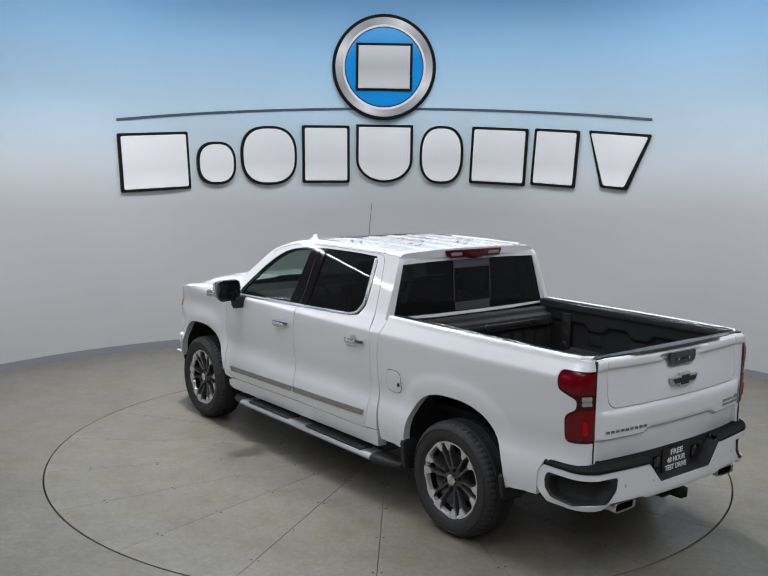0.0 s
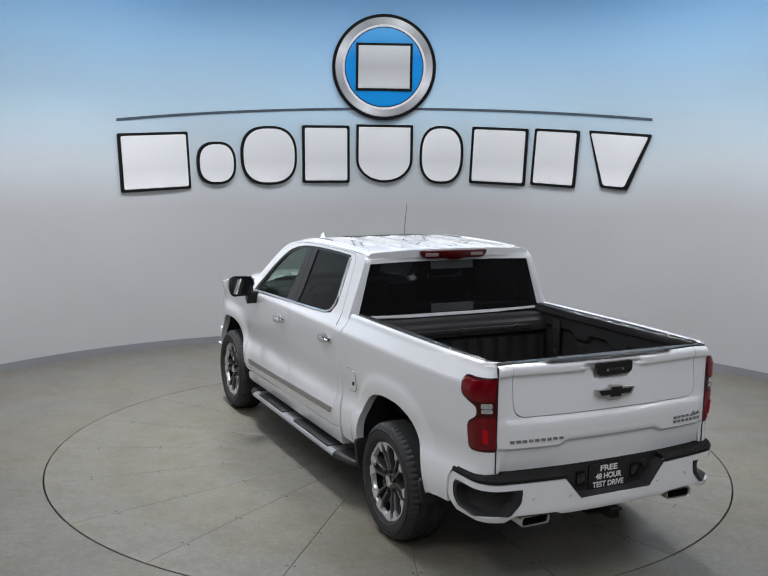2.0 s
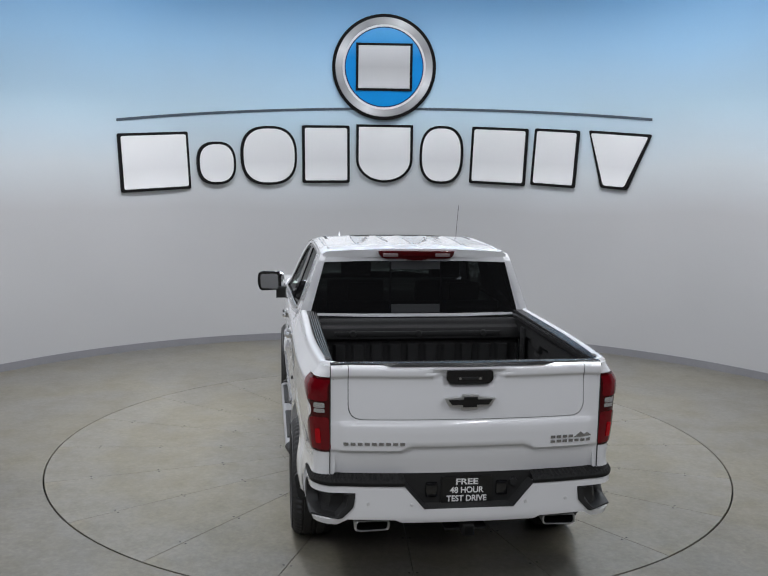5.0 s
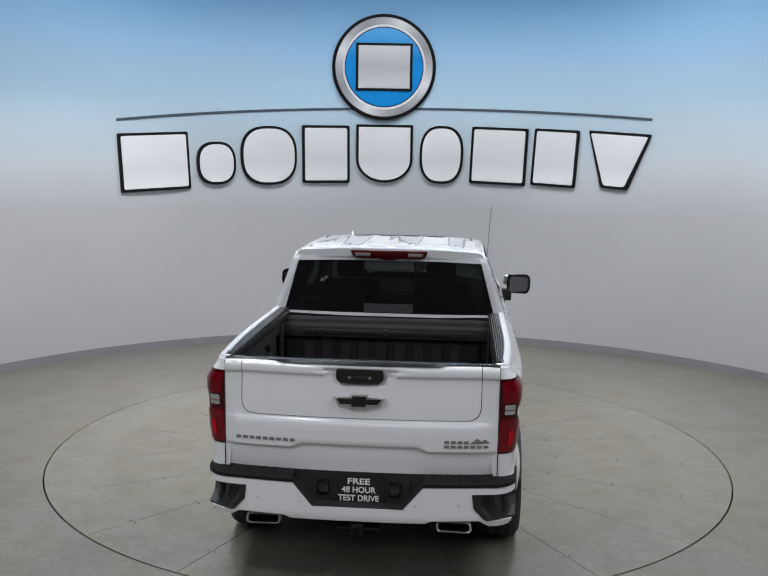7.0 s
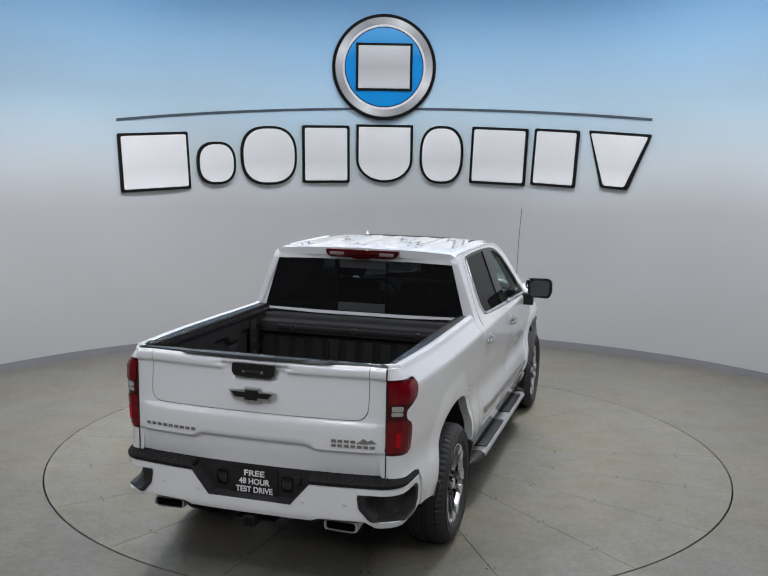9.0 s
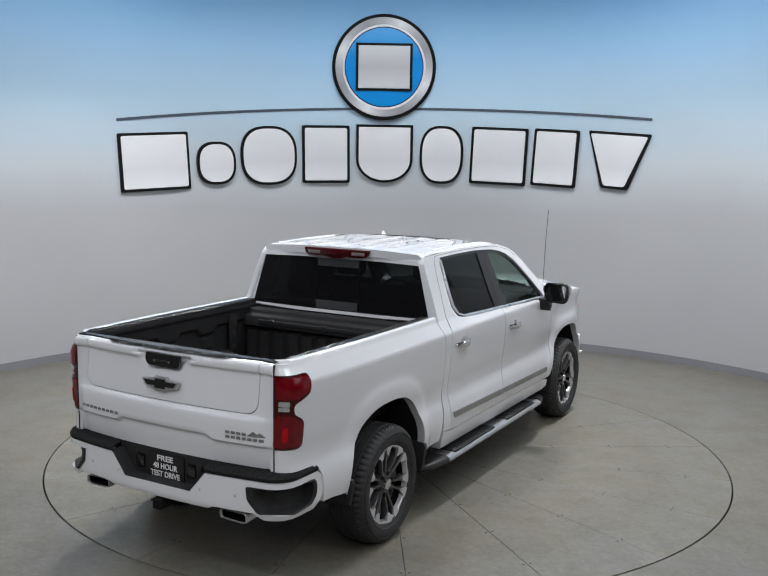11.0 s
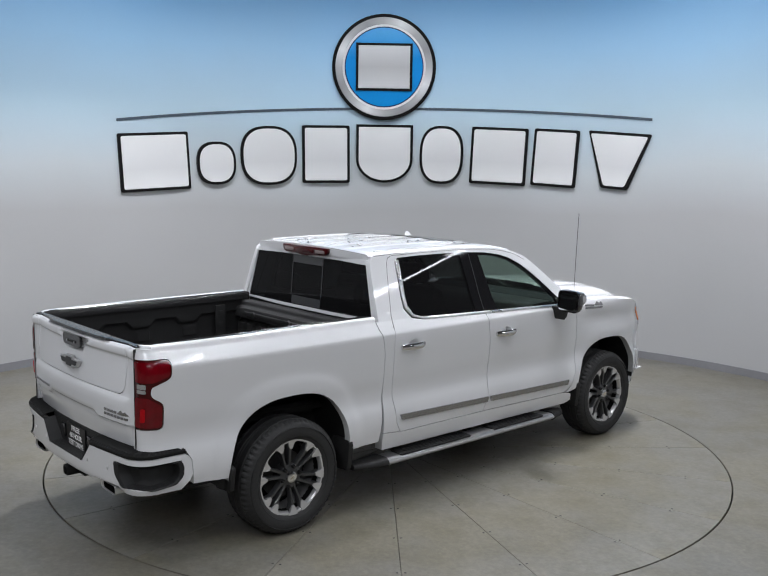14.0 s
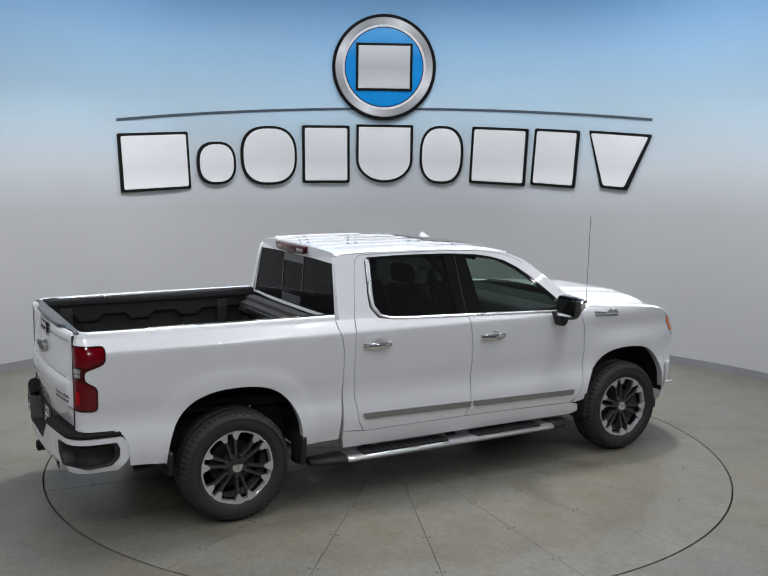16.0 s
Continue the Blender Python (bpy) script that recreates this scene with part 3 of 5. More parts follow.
    inner = [(-0.64, 1.448), (-0.69, 1.51), (-0.695, 1.60), (-0.688, 1.72), (-0.68, 1.845), (-0.655, 1.862), (-0.45, 1.868), (-0.23, 1.869), (0.0, 1.867), (0.15, 1.862), (0.345, 1.850), (0.50, 1.827), (0.625, 1.793), (0.75, 1.733), (0.87, 1.653), (0.965, 1.578), (1.06, 1.498), (1.145, 1.422), (1.15, belt(1.15) + 0.016), (0.75, belt(0.75) + 0.016), (0.17, belt(0.17) + 0.016), (-0.3, belt(-0.3) + 0.016), (-0.54, belt(-0.54) + 0.02)]
    quads = [[ring_o[i], ring_o[(i + 1) % 23], inner[(i + 1) % 23], inner[i]] for i in range(23)]
    panel("window_surround", quads, side_map, M_PILLAR, TRUCK, (0.1, 0.1), 0.03, out=-0.006, s=s, label="gloss black window surround")
    bp = [(0.035, 1.868), (0.255, 1.858), (0.335, belt(0.33) + 0.014), (0.075, belt(0.075) + 0.014)]
    pillar = panel("door_pillar", [bp], side_map, M_PILLAR, TRUCK, (0.1, 0.1), 0.03, out=-0.004, s=s, label="gloss black door pillar")
    panel("pillar_seam", [[(0.143, 1.868), (0.148, 1.868), (0.172, belt(0.17) + 0.014), (0.167, belt(0.17) + 0.014)]], side_map, M_GAP, pillar, (0.1, 0.1), 0.004, out=-0.003, s=s)
    rp = inner[0:9] + [(0.036, 1.866), (0.076, belt(0.075) + 0.016), (-0.3, belt(-0.3) + 0.016), (-0.54, belt(-0.54) + 0.02)]
    panel("rear_side_window", [rp], side_map, M_PRIVACY, TRUCK, (0.12, 0.1), 0.004, out=-0.012, s=s, label="dark tinted rear door window", rim=0.002)
    fp = [(0.253, 1.857)] + inner[10:18] + [(1.15, belt(1.15) + 0.016), (0.75, belt(0.75) + 0.016), (0.334, belt(0.33) + 0.014)]
    panel("front_side_window", [fp], side_map, M_CLEAR, TRUCK, (0.12, 0.1), 0.004, out=-0.012, s=s, label="lightly tinted front door window", rim=0.002)
    # bright strip along the sill of the windows and up the rear pillar
    strip = [(1.19, belt(1.19) + 0.002), (0.75, belt(0.75) + 0.002), (0.17, belt(0.17) + 0.002), (-0.3, belt(-0.3) + 0.002), (-0.55, belt(-0.55) + 0.004), (-0.655, 1.43), (-0.715, 1.50), (-0.718, 1.60), (-0.71, 1.72), (-0.70, 1.875)]
    inn = [(1.18, belt(1.19) + 0.020), (0.75, belt(0.75) + 0.020), (0.17, belt(0.17) + 0.020), (-0.3, belt(-0.3) + 0.020), (-0.54, belt(-0.54) + 0.023), (-0.628, 1.456), (-0.675, 1.52), (-0.679, 1.60), (-0.672, 1.72), (-0.667, 1.87)]
    mid = [((p[0] + q[0]) / 2, (p[1] + q[1]) / 2) for p, q in zip(strip, inn)]
    fine = [(p[0] + (q[0] - p[0]) * k / 3, p[1] + (q[1] - p[1]) * k / 3) for p, q in zip(mid, mid[1:]) for k in range(3)] + [mid[-1]]
    wide = [0.0095 + 0.009 * smooth((-0.62 - p[0]) / 0.06) for p in fine]
    bm = bmesh.new()
    rows = []
    for i, p in enumerate(fine):
        q, o = fine[min(i + 1, len(fine) - 1)], fine[max(i - 1, 0)]
        ln = math.hypot(q[0] - o[0], q[1] - o[1])
        nx, nz = -(q[1] - o[1]) / ln, (q[0] - o[0]) / ln
        rows.append([side_map(p[0] + nx * wide[i] * math.cos(a), p[1] + nz * wide[i] * math.cos(a), 0.0095 * math.sin(a) - 0.001) for a in [math.pi * k / 8 for k in range(9)]])
    grid_mesh(bm, rows)
    part("chrome_strip", flip(bm, s), M_TRIM, TRUCK, "chrome window strip")
    # dark strip in place of the shaded shut line round the upper door frames
    shut_path = [(-0.884, 1.36), (-0.868, 1.46), (-0.842, 1.62), (-0.815, 1.78), (-0.80, 1.85), (-0.775, 1.893), (-0.73, 1.908), (-0.5, 1.9125), (-0.1, 1.9145), (0.2, 1.911), (0.42, 1.899), (0.58, 1.877), (0.72, 1.843), (0.84, 1.787)]
    strips = []
    for (xa, za), (xb, zb) in zip(shut_path, shut_path[1:]):
        ln = math.hypot(xb - xa, zb - za)
        nx, nz = (zb - za) / ln * 0.0028, -(xb - xa) / ln * 0.0028
        strips.append([(xa, za), (xb, zb), (xb + nx, zb + nz), (xa + nx, za + nz)])
    panel("door_seal", strips, side_map, M_GAP, TRUCK, (0.1, 0.1), 0.003, out=0.001, s=s, rim=0.0015, label="dark strip as the shaded door frame shut line")
    # mirror
    mir = part("door_mirror", flip(mirror_shell(bmesh.new()), s), M_GLOSSBLACK, TRUCK, "gloss black door mirror")
    bm = prism(bmesh.new(), rounded([(1.065, 1.345), (1.245, 1.355), (1.25, 1.495), (1.075, 1.50)], 0.03), "x", 1.040, 1.048)
    for v in bm.verts:
        v.co.x += 0.15 * (v.co.z - 1.42) + 0.05 * (v.co.y - 1.16)
    part("mirror_glass", flip(bm, s), M_MIRROR, mir, "mirror glass")
    bm = bmesh.new()
    prism(bm, rounded([(1.00, 1.405), (1.27, 1.395), (1.265, 1.505), (1.02, 1.52)], 0.03), "x", 1.10, 1.165, 0.03, 3)
    part("mirror_cap", flip(bm, s), M_CHROME, mir, "chrome mirror cap")
    bm = prism(bmesh.new(), rounded([(1.075, 1.245), (1.12, 1.250), (1.16, 1.365), (1.03, 1.37)], 0.02), "y", 0.945, 1.09, 0.015, 2)
    part("mirror_arm", flip(bm, s), M_BLACK, mir)
    # step bar
    bar = part("running_board", flip(prism(bmesh.new(), rounded([(0.90, 0.335), (1.045, 0.325), (1.078, 0.345), (1.072, 0.368), (1.04, 0.385), (0.90, 0.375)], 0.012, 3), "x", -0.98, 1.055), s), M_BOARD, TRUCK, "silver running board")
    for x0, x1 in ((-0.80, -0.08), (0.28, 0.88)):
        pad = part("tread_pad", flip(prism(bmesh.new(), rounded([(x0 - 0.03, 0.905), (x1 + 0.03, 0.905), (x1 + 0.045, 1.056), (x0 - 0.045, 1.056)], 0.02), "z", 0.378, 0.392, 0.004), s), M_BLACK, bar, "black rubber tread pad")
        for k in range(5):
            yy = 0.922 + k * 0.027
            part("tread_rib", flip(box(bmesh.new(), x0 + 0.03, x1 - 0.03, yy, yy + 0.009, 0.391, 0.396), s), M_BLACK, pad)
    for x0, x1, a, b in ((-1.27, -0.982, 0.0, 1.0), (1.057, 1.27, 1.0, 0.0)):
        bm = bmesh.new()
        rows = []
        for i in range(7):
            u = i / 6
            k = a + (b - a) * u
            sc = 0.55 + 0.45 * k ** 0.5
            rows.append([(x0 + (x1 - x0) * u, 0.90 + (p[0] - 0.90) * sc, 0.355 + (p[1] - 0.355) * (0.7 + 0.4 * k)) for p in rounded([(0.895, 0.33), (1.05, 0.322), (1.08, 0.345), (1.07, 0.375), (1.04, 0.39), (0.895, 0.385)], 0.012, 3)])
        vs = grid_mesh(bm, rows, close_u=True)
        bm.faces.new(vs[0]), bm.faces.new(vs[-1][::-1])
        part("end_cap", flip(bm, s), M_BLACK, bar, "black plastic end cap")
    for x in (-0.7, 0.1, 0.85):
        part("bracket", flip(prism(bmesh.new(), [(0.6, 0.40), (0.92, 0.345), (0.92, 0.37), (0.6, 0.47)], "x", x - 0.03, x + 0.03), s), M_BLACK, bar)
    for piece in (bar, *bar.children_recursive):
        piece.data.transform(Matrix.Translation((0.015, -s * 0.034, -0.016)))
    # mud flaps
    for x, z0, z1, x2 in ((-1.305, 0.33, 0.575, -1.345), (1.445, 0.34, 0.60, 1.495), (-2.36, 0.40, 0.60, -2.33)):
        part("mud_flap", flip(prism(bmesh.new(), rounded([(0.80, z0), (0.985, z0 + 0.02), (1.012, z1 - 0.02), (0.99, z1), (0.80, z1)], 0.015), "x", min(x, x2), max(x, x2), 0.006), s), M_BLACK, TRUCK, "black mud flap")
    # wheel housings
    for xc, top, half in ARCHES:
        bm = bmesh.new()
        arc = [(p[0], p[1]) for p in arch(xc, top + 0.02, 24, 0.44, half + 0.025)]
        grid_mesh(bm, [[(p[0], 0.55, p[1]) for p in arc], [(p[0], 0.80, p[1]) for p in arc], [(p[0], side_y(p[0], max(p[1], 0.5)) - 0.012, p[1]) for p in arc]])
        bm.faces.new([bm.verts.new((p[0], 0.55, p[1])) for p in arc])
        part("wheel_housing", flip(bm, s), M_BLACK, TRUCK, "black wheel housing liner")


def flip(bm, s):
    if s < 0:
        for v in bm.verts:
            v.co.y = -v.co.y
    return bm


def mirror_shell(bm):
    """A door mirror housing: rounded, deeper towards its front."""
    base = rounded([(1.035, 1.335), (1.25, 1.325), (1.28, 1.40), (1.272, 1.50), (1.235, 1.525), (1.045, 1.52)], 0.035, 4)
    cy, cz = 1.16, 1.43
    rows = []
    for x, k in ((1.058, 0.9), (1.045, 0.97), (1.05, 1.0), (1.075, 1.0), (1.115, 0.94), (1.14, 0.8), (1.15, 0.5)):
        rows.append([(x, cy + (p[0] - cy) * k, cz + (p[1] - cz) * k) for p in base])
    vs = grid_mesh(bm, rows, close_u=True)
    bm.faces.new(vs[0]), bm.faces.new(vs[-1][::-1])
    return bm


# ---- tailgate ----
def gate_map(a, b, out=0.0):
    """Tailgate skin: a across, b up; crowned, with a ledge below and a hand hollow above."""
    x = -3.015 + 0.062 * (abs(a) / 0.82) ** 2.2
    x += 0.02 * smooth((0.93 - b) / 0.15)
    led = 0.952 + 0.026 * smooth((0.41 - abs(a)) / 0.07)
    x += 0.022 * smooth((led - b) / 0.022) * smooth((0.80 - abs(a)) / 0.04)
    x -= 0.015 * smooth((b - 1.374) / 0.020)
    x += 0.030 * smooth((b - 1.425) / 0.03) ** 2
    w = 0.15 + 0.11 * smooth((b - 1.35) / 0.09)
    x += 0.030 * smooth((w - abs(a)) / 0.028) * smooth((b - 1.322) / 0.022) * smooth((1.436 - b) / 0.02)
    x -= 0.018 * smooth((1.128 - b) / 0.03) * smooth((0.80 - abs(a)) / 0.06)
    x += 0.028 * smooth((b - 1.10) / 0.34) * smooth((0.82 - abs(a)) / 0.12)
    return Vector((x - out, a, b))


def build_tailgate():
    ext = ((-0.45, -0.41, -0.38, -0.35, -0.32, -0.26, -0.22, -0.17, -0.14, -0.11, 0.11, 0.14, 0.17, 0.22, 0.26, 0.32, 0.35, 0.38, 0.41, 0.45, -0.73, 0.73, -0.77, 0.77, 0.71, -0.71),
           (0.93, 0.94, 0.95, 0.96, 0.97, 0.98, 1.11, 1.12, 1.322, 1.333, 1.344, 1.36, 1.374, 1.381, 1.388, 1.395, 1.41, 1.43, 1.44))
    inn = rounded([(-0.715, 1.452), (-0.715, 1.135), (0.715, 1.135), (0.715, 1.452)], 0.09, 6)[7:21]
    inn = [(-0.715, 1.452)] + inn + [(0.715, 1.452)]
    frame_o = [(-0.818, 0.80), (0.818, 0.80), (0.82, 1.452), (0.7195, 1.452)]
    innb = [(p[0] + (0.0045 if p[0] > 0 else -0.0045), p[1] - (0.0045 if p[1] < 1.25 else 0)) for p in inn]
    frame_o += innb[::-1][1:-1] + [(-0.7195, 1.452), (-0.82, 1.452)]
    gate = panel("tailgate", [frame_o], gate_map, M_BODY, TRUCK, (0.06, 0.04), 0.04, extra=ext)
    panel("inner_gate", [inn], gate_map, M_BODY, gate, (0.06, 0.04), 0.04, extra=ext)
    # dark strips that stand in for the shade in the gate's side gaps
    for y in (-0.822, 0.822):
        part("gate_seal", box(bmesh.new(), -2.957, -2.90, y - 0.0025, y + 0.0025, 0.80, 1.448, 0.001), M_GAP, gate)
    # pull handle
    hb = rounded([(-0.138, 1.428), (-0.142, 1.37), (-0.118, 1.347), (0.118, 1.347), (0.142, 1.37), (0.138, 1.428)], 0.015, 3)
    h = panel("gate_handle", [hb], lambda a, b, o=0.0: Vector((-2.998 - o, a, b)), M_GLOSSBLACK, gate, (0.1, 0.05), 0.02, out=0.012, label="gloss black tailgate handle")
    part("release_bar", box(bmesh.new(), -3.016, -3.006, -0.075, 0.075, 1.372, 1.388, 0.004), M_BLACK, h)
    for y in (-0.06, 0.06):
        part("button", lathe(bmesh.new(), [(0, 0), (0.008, 0)], 10, "y"), M_CHROME, h).matrix_basis = pose(-3.017, y, 1.38, 0, 0, 90)
    # emblem: a plain slanted cross
    em = [(-0.155, 0.024), (-0.046, 0.024), (-0.046, 0.046), (0.052, 0.046), (0.052, 0.024), (0.155, 0.024), (0.128, -0.024), (0.046, -0.024), (0.046, -0.046), (-0.052, -0.046), (-0.052, -0.024), (-0.128, -0.024)]
    em = [(-p[0], p[1]) for p in em]
    e1 = part("emblem", prism(bmesh.new(), [(p[0], p[1] + 1.242) for p in em], "x", -3.033, -3.008, 0.005, 2), M_BRIGHT, gate, "bright edged black cross emblem", smooth=False)
    part("emblem_face", prism(bmesh.new(), [(p[0] * 0.86, p[1] * 0.66 + 1.242) for p in em], "x", -3.037, -3.023), M_PLATEBLACK, e1, "black emblem face", smooth=False)
    # name bars
    for k in range(9):
        y = 0.745 - k * 0.0415
        panel("badge_bar", [[(y, 1.0), (y - 0.029, 0.999), (y - 0.029, 0.983), (y, 0.983)]], gate_map, M_BADGE, gate, (0.05, 0.05), 0.004, out=0.005, rim=0.002, label="grey metal badge bar")
    for z, y0, n in ((1.003, -0.505, 4), (0.975, -0.505, 7)):
        for k in range(n):
            y = y0 - k * 0.0385
            panel("badge_bar", [[(y, z + 0.016), (y - 0.028, z + 0.016), (y - 0.028, z), (y, z)]], gate_map, M_BADGE, gate, (0.05, 0.05), 0.004, out=0.005, rim=0.002)
    panel("badge_peak", [[(-0.655, 1.003), (-0.775, 1.003), (-0.742, 1.030), (-0.722, 1.018), (-0.698, 1.034)]], gate_map, M_BADGE, gate, (0.06, 0.05), 0.004, out=0.005, rim=0.002, label="grey metal badge peak")
    # top cap
    bm = bmesh.new()
    rows = []
    for i in range(33):
        y = -0.822 + 1.644 * i / 32
        x = gate_map(max(abs(y), 0.32), 1.44).x - 0.008 * smooth((0.32 - abs(y)) / 0.32)
        up = 0.008 * smooth((0.50 - abs(y)) / 0.03)
        x += 0.024 * (1 - smooth((0.50 - abs(y)) / 0.03))
        rows.append([(x - 0.002, y, 1.452), (x + 0.006, y, 1.461 + up), (x + 0.03, y, 1.463 + up), (-2.895, y, 1.464), (-2.885, y, 1.455), (-2.885, y, 1.40)])
    grid_mesh(bm, rows)
    part("gate_cap", bm, M_CAP, gate, "black tailgate top cap")
    part("gate_inside", box(bmesh.new(), -2.92, -2.89, -0.80, 0.80, 0.83, 1.452), M_LINER, gate, "black tailgate inner face")
    return gate


# ---- bed ----
def build_bed():
    bm = bmesh.new()
    n = 150
    # corrugated front wall
    rows = []
    for i in range(n + 1):
        y = -0.815 + 1.63 * i / n
        rib = 0.034 * (0.5 + 0.5 * math.tanh(5 * (math.sin(2 * math.pi * y / 0.145) + 0.45)))
        rows.append([(-1.115 - rib, y, 0.86), (-1.115 - rib, y, 1.205), (-1.10, y, 1.225), (-1.10, y, 1.25)])
    grid_mesh(bm, rows)
    part("bed_front_wall", bm, M_LINER, TRUCK, "black corrugated bed front wall")
    bm = prism(bmesh.new(), rounded([(-1.025, 1.40), (-1.09, 1.395), (-1.105, 1.385), (-1.11, 1.355), (-1.155, 1.34), (-1.165, 1.255), (-1.11, 1.235), (-1.02, 1.23)], 0.01, 2), "y", -0.835, 0.835)
    beam = part("bed_front_beam", bm, M_LINER, TRUCK, "black beam across the bed front")
    part("beam_channel", box(bmesh.new(), -1.172, -1.16, -0.66, 0.66, 1.28, 1.315, 0.004), M_BLACK, beam)
    for y in (-0.52, 0.0, 0.52):
        part("tie_down", lathe(bmesh.new(), [(0, 0.012), (0.022, 0.012), (0.03, 0)], 12, "y"), M_BLACK, beam).matrix_basis = pose(-1.170, y, 1.298, 0, 0, 90)
    # floor with ridges
    bm = bmesh.new()
    rows = []
    for i in range(97):
        y = -0.815 + 1.63 * i / 96
        z = 0.86 + 0.012 * (0.5 + 0.5 * math.tanh(5 * math.sin(2 * math.pi * y / 0.13)))
        rows.append([(-1.11, y, z), (-2.90, y, z), (-2.90, y, 0.80)])
    grid_mesh(bm, rows)
    part("bed_floor", bm, M_LINER, TRUCK, "black ridged bed floor")
    for s in (1, -1):
        # inner wall with stamped pockets
        bm = bmesh.new()
        rows = []
        for i in range(121):
            x = -1.11 - 1.79 * i / 120
            # stepped shelf line, wheel box
            wave = abs(((x + 1.42) / 0.44) % 1.0 - 0.5) * 2
            edge = 1.255 + 0.05 * smooth((wave - 0.32) / 0.3) if -2.62 < x < -1.40 else 1.305
            row = []
            for j in range(41):
                z = 0.86 + 0.58 * j / 40
                y = 0.808 + 0.026 * smooth((edge - z) / 0.016)
                for xc in (-1.62, -2.06, -2.50):
                    y -= 0.012 * smooth((0.07 - abs(x - xc)) / 0.015) * smooth((0.05 - abs(z - 1.17)) / 0.015)
                k = smooth((0.52 - abs(x - ARCH_R)) / 0.06) * smooth((1.08 - z) / 0.05)
                row.append((x, y - 0.17 * k, z))
            rows.append(row)
        grid_mesh(bm, rows)
        wall = part("bed_inner_wall", flip(bm, s), M_LINER, TRUCK, "black stamped bed inner wall")
        for x in (-1.33, -2.70):
            part("pocket_frame", flip(box(bmesh.new(), x - 0.05, x + 0.05, 0.792, 0.812, 1.02, 1.37, 0.008), s), M_BLACK, wall)
            for z in (1.10, 1.20, 1.30):
                part("pocket_hole", flip(box(bmesh.new(), x - 0.022, x + 0.022, 0.787, 0.794, z - 0.022, z + 0.022, 0.004), s), M_GAP, wall)
        # painted roll along the top of the bed side
        bm = bmesh.new()
        rows = []
        for i in range(41):
            x = -1.035 - 1.875 * i / 40
            yo = side_y(x, 1.445) - (0.06 * ((-2.86 - x) / 0.05) ** 2 if x < -2.86 else 0)
            rows.append([(x, yo, 1.444), (x, yo - 0.004, 1.457), (x, yo - 0.014, 1.466), (x, yo - 0.03, 1.469), (x, yo - 0.05, 1.464), (x, yo - 0.056, 1.450)])
        grid_mesh(bm, rows)
        part("rail_top", flip(bm, s), M_BODY, TRUCK)
        # rail cap
        bm = bmesh.new()
        rows = []
        for i in range(41):
            x = -1.03 - 1.885 * i / 40
            yo = side_y(x, 1.445) - 0.05
            if x < -2.86:
                yo -= 0.06 * ((-2.86 - x) / 0.055) ** 2
            row = [(x, yo + 0.004, 1.446), (x, yo - 0.004, 1.458)]
            for k in range(1, 10):
                y = yo - (yo - 0.802) * k / 10
                row.append((x, y, 1.460 + (0.003 if k % 2 else 0.0)))
            row += [(x, 0.802, 1.458), (x, 0.796, 1.448), (x, 0.796, 1.40)]
            rows.append(row)
        grid_mesh(bm, rows)
        cap = part("rail_cap", flip(bm, s), M_CAP, TRUCK, "black ribbed bed rail cap")
        part("stake_pocket", flip(prism(bmesh.new(), rounded([(-2.83, 0.82), (-2.76, 0.82), (-2.76, 0.865), (-2.83, 0.865)], 0.015), "z", 1.461, 1.466), s), M_GAP, cap, "dark stake pocket plug")


# ---- cab ----
def roof_z(x, y):
    z = 1.965 - 0.025 * (abs(y) / 0.72) ** 2.6
    if x > 0.1:
        z -= 0.09 * ((x - 0.1) / 0.7) ** 2
    if x < -0.55:
        z -= 0.015 * ((-0.55 - x) / 0.42) ** 2
    rib = sum(smooth((0.05 - abs(abs(y) - c)) / 0.016) for c in (0.0, 0.22, 0.44))
    return z + 0.0045 * rib * smooth((0.15 - x) / 0.05) * smooth((x + 0.93) / 0.05)


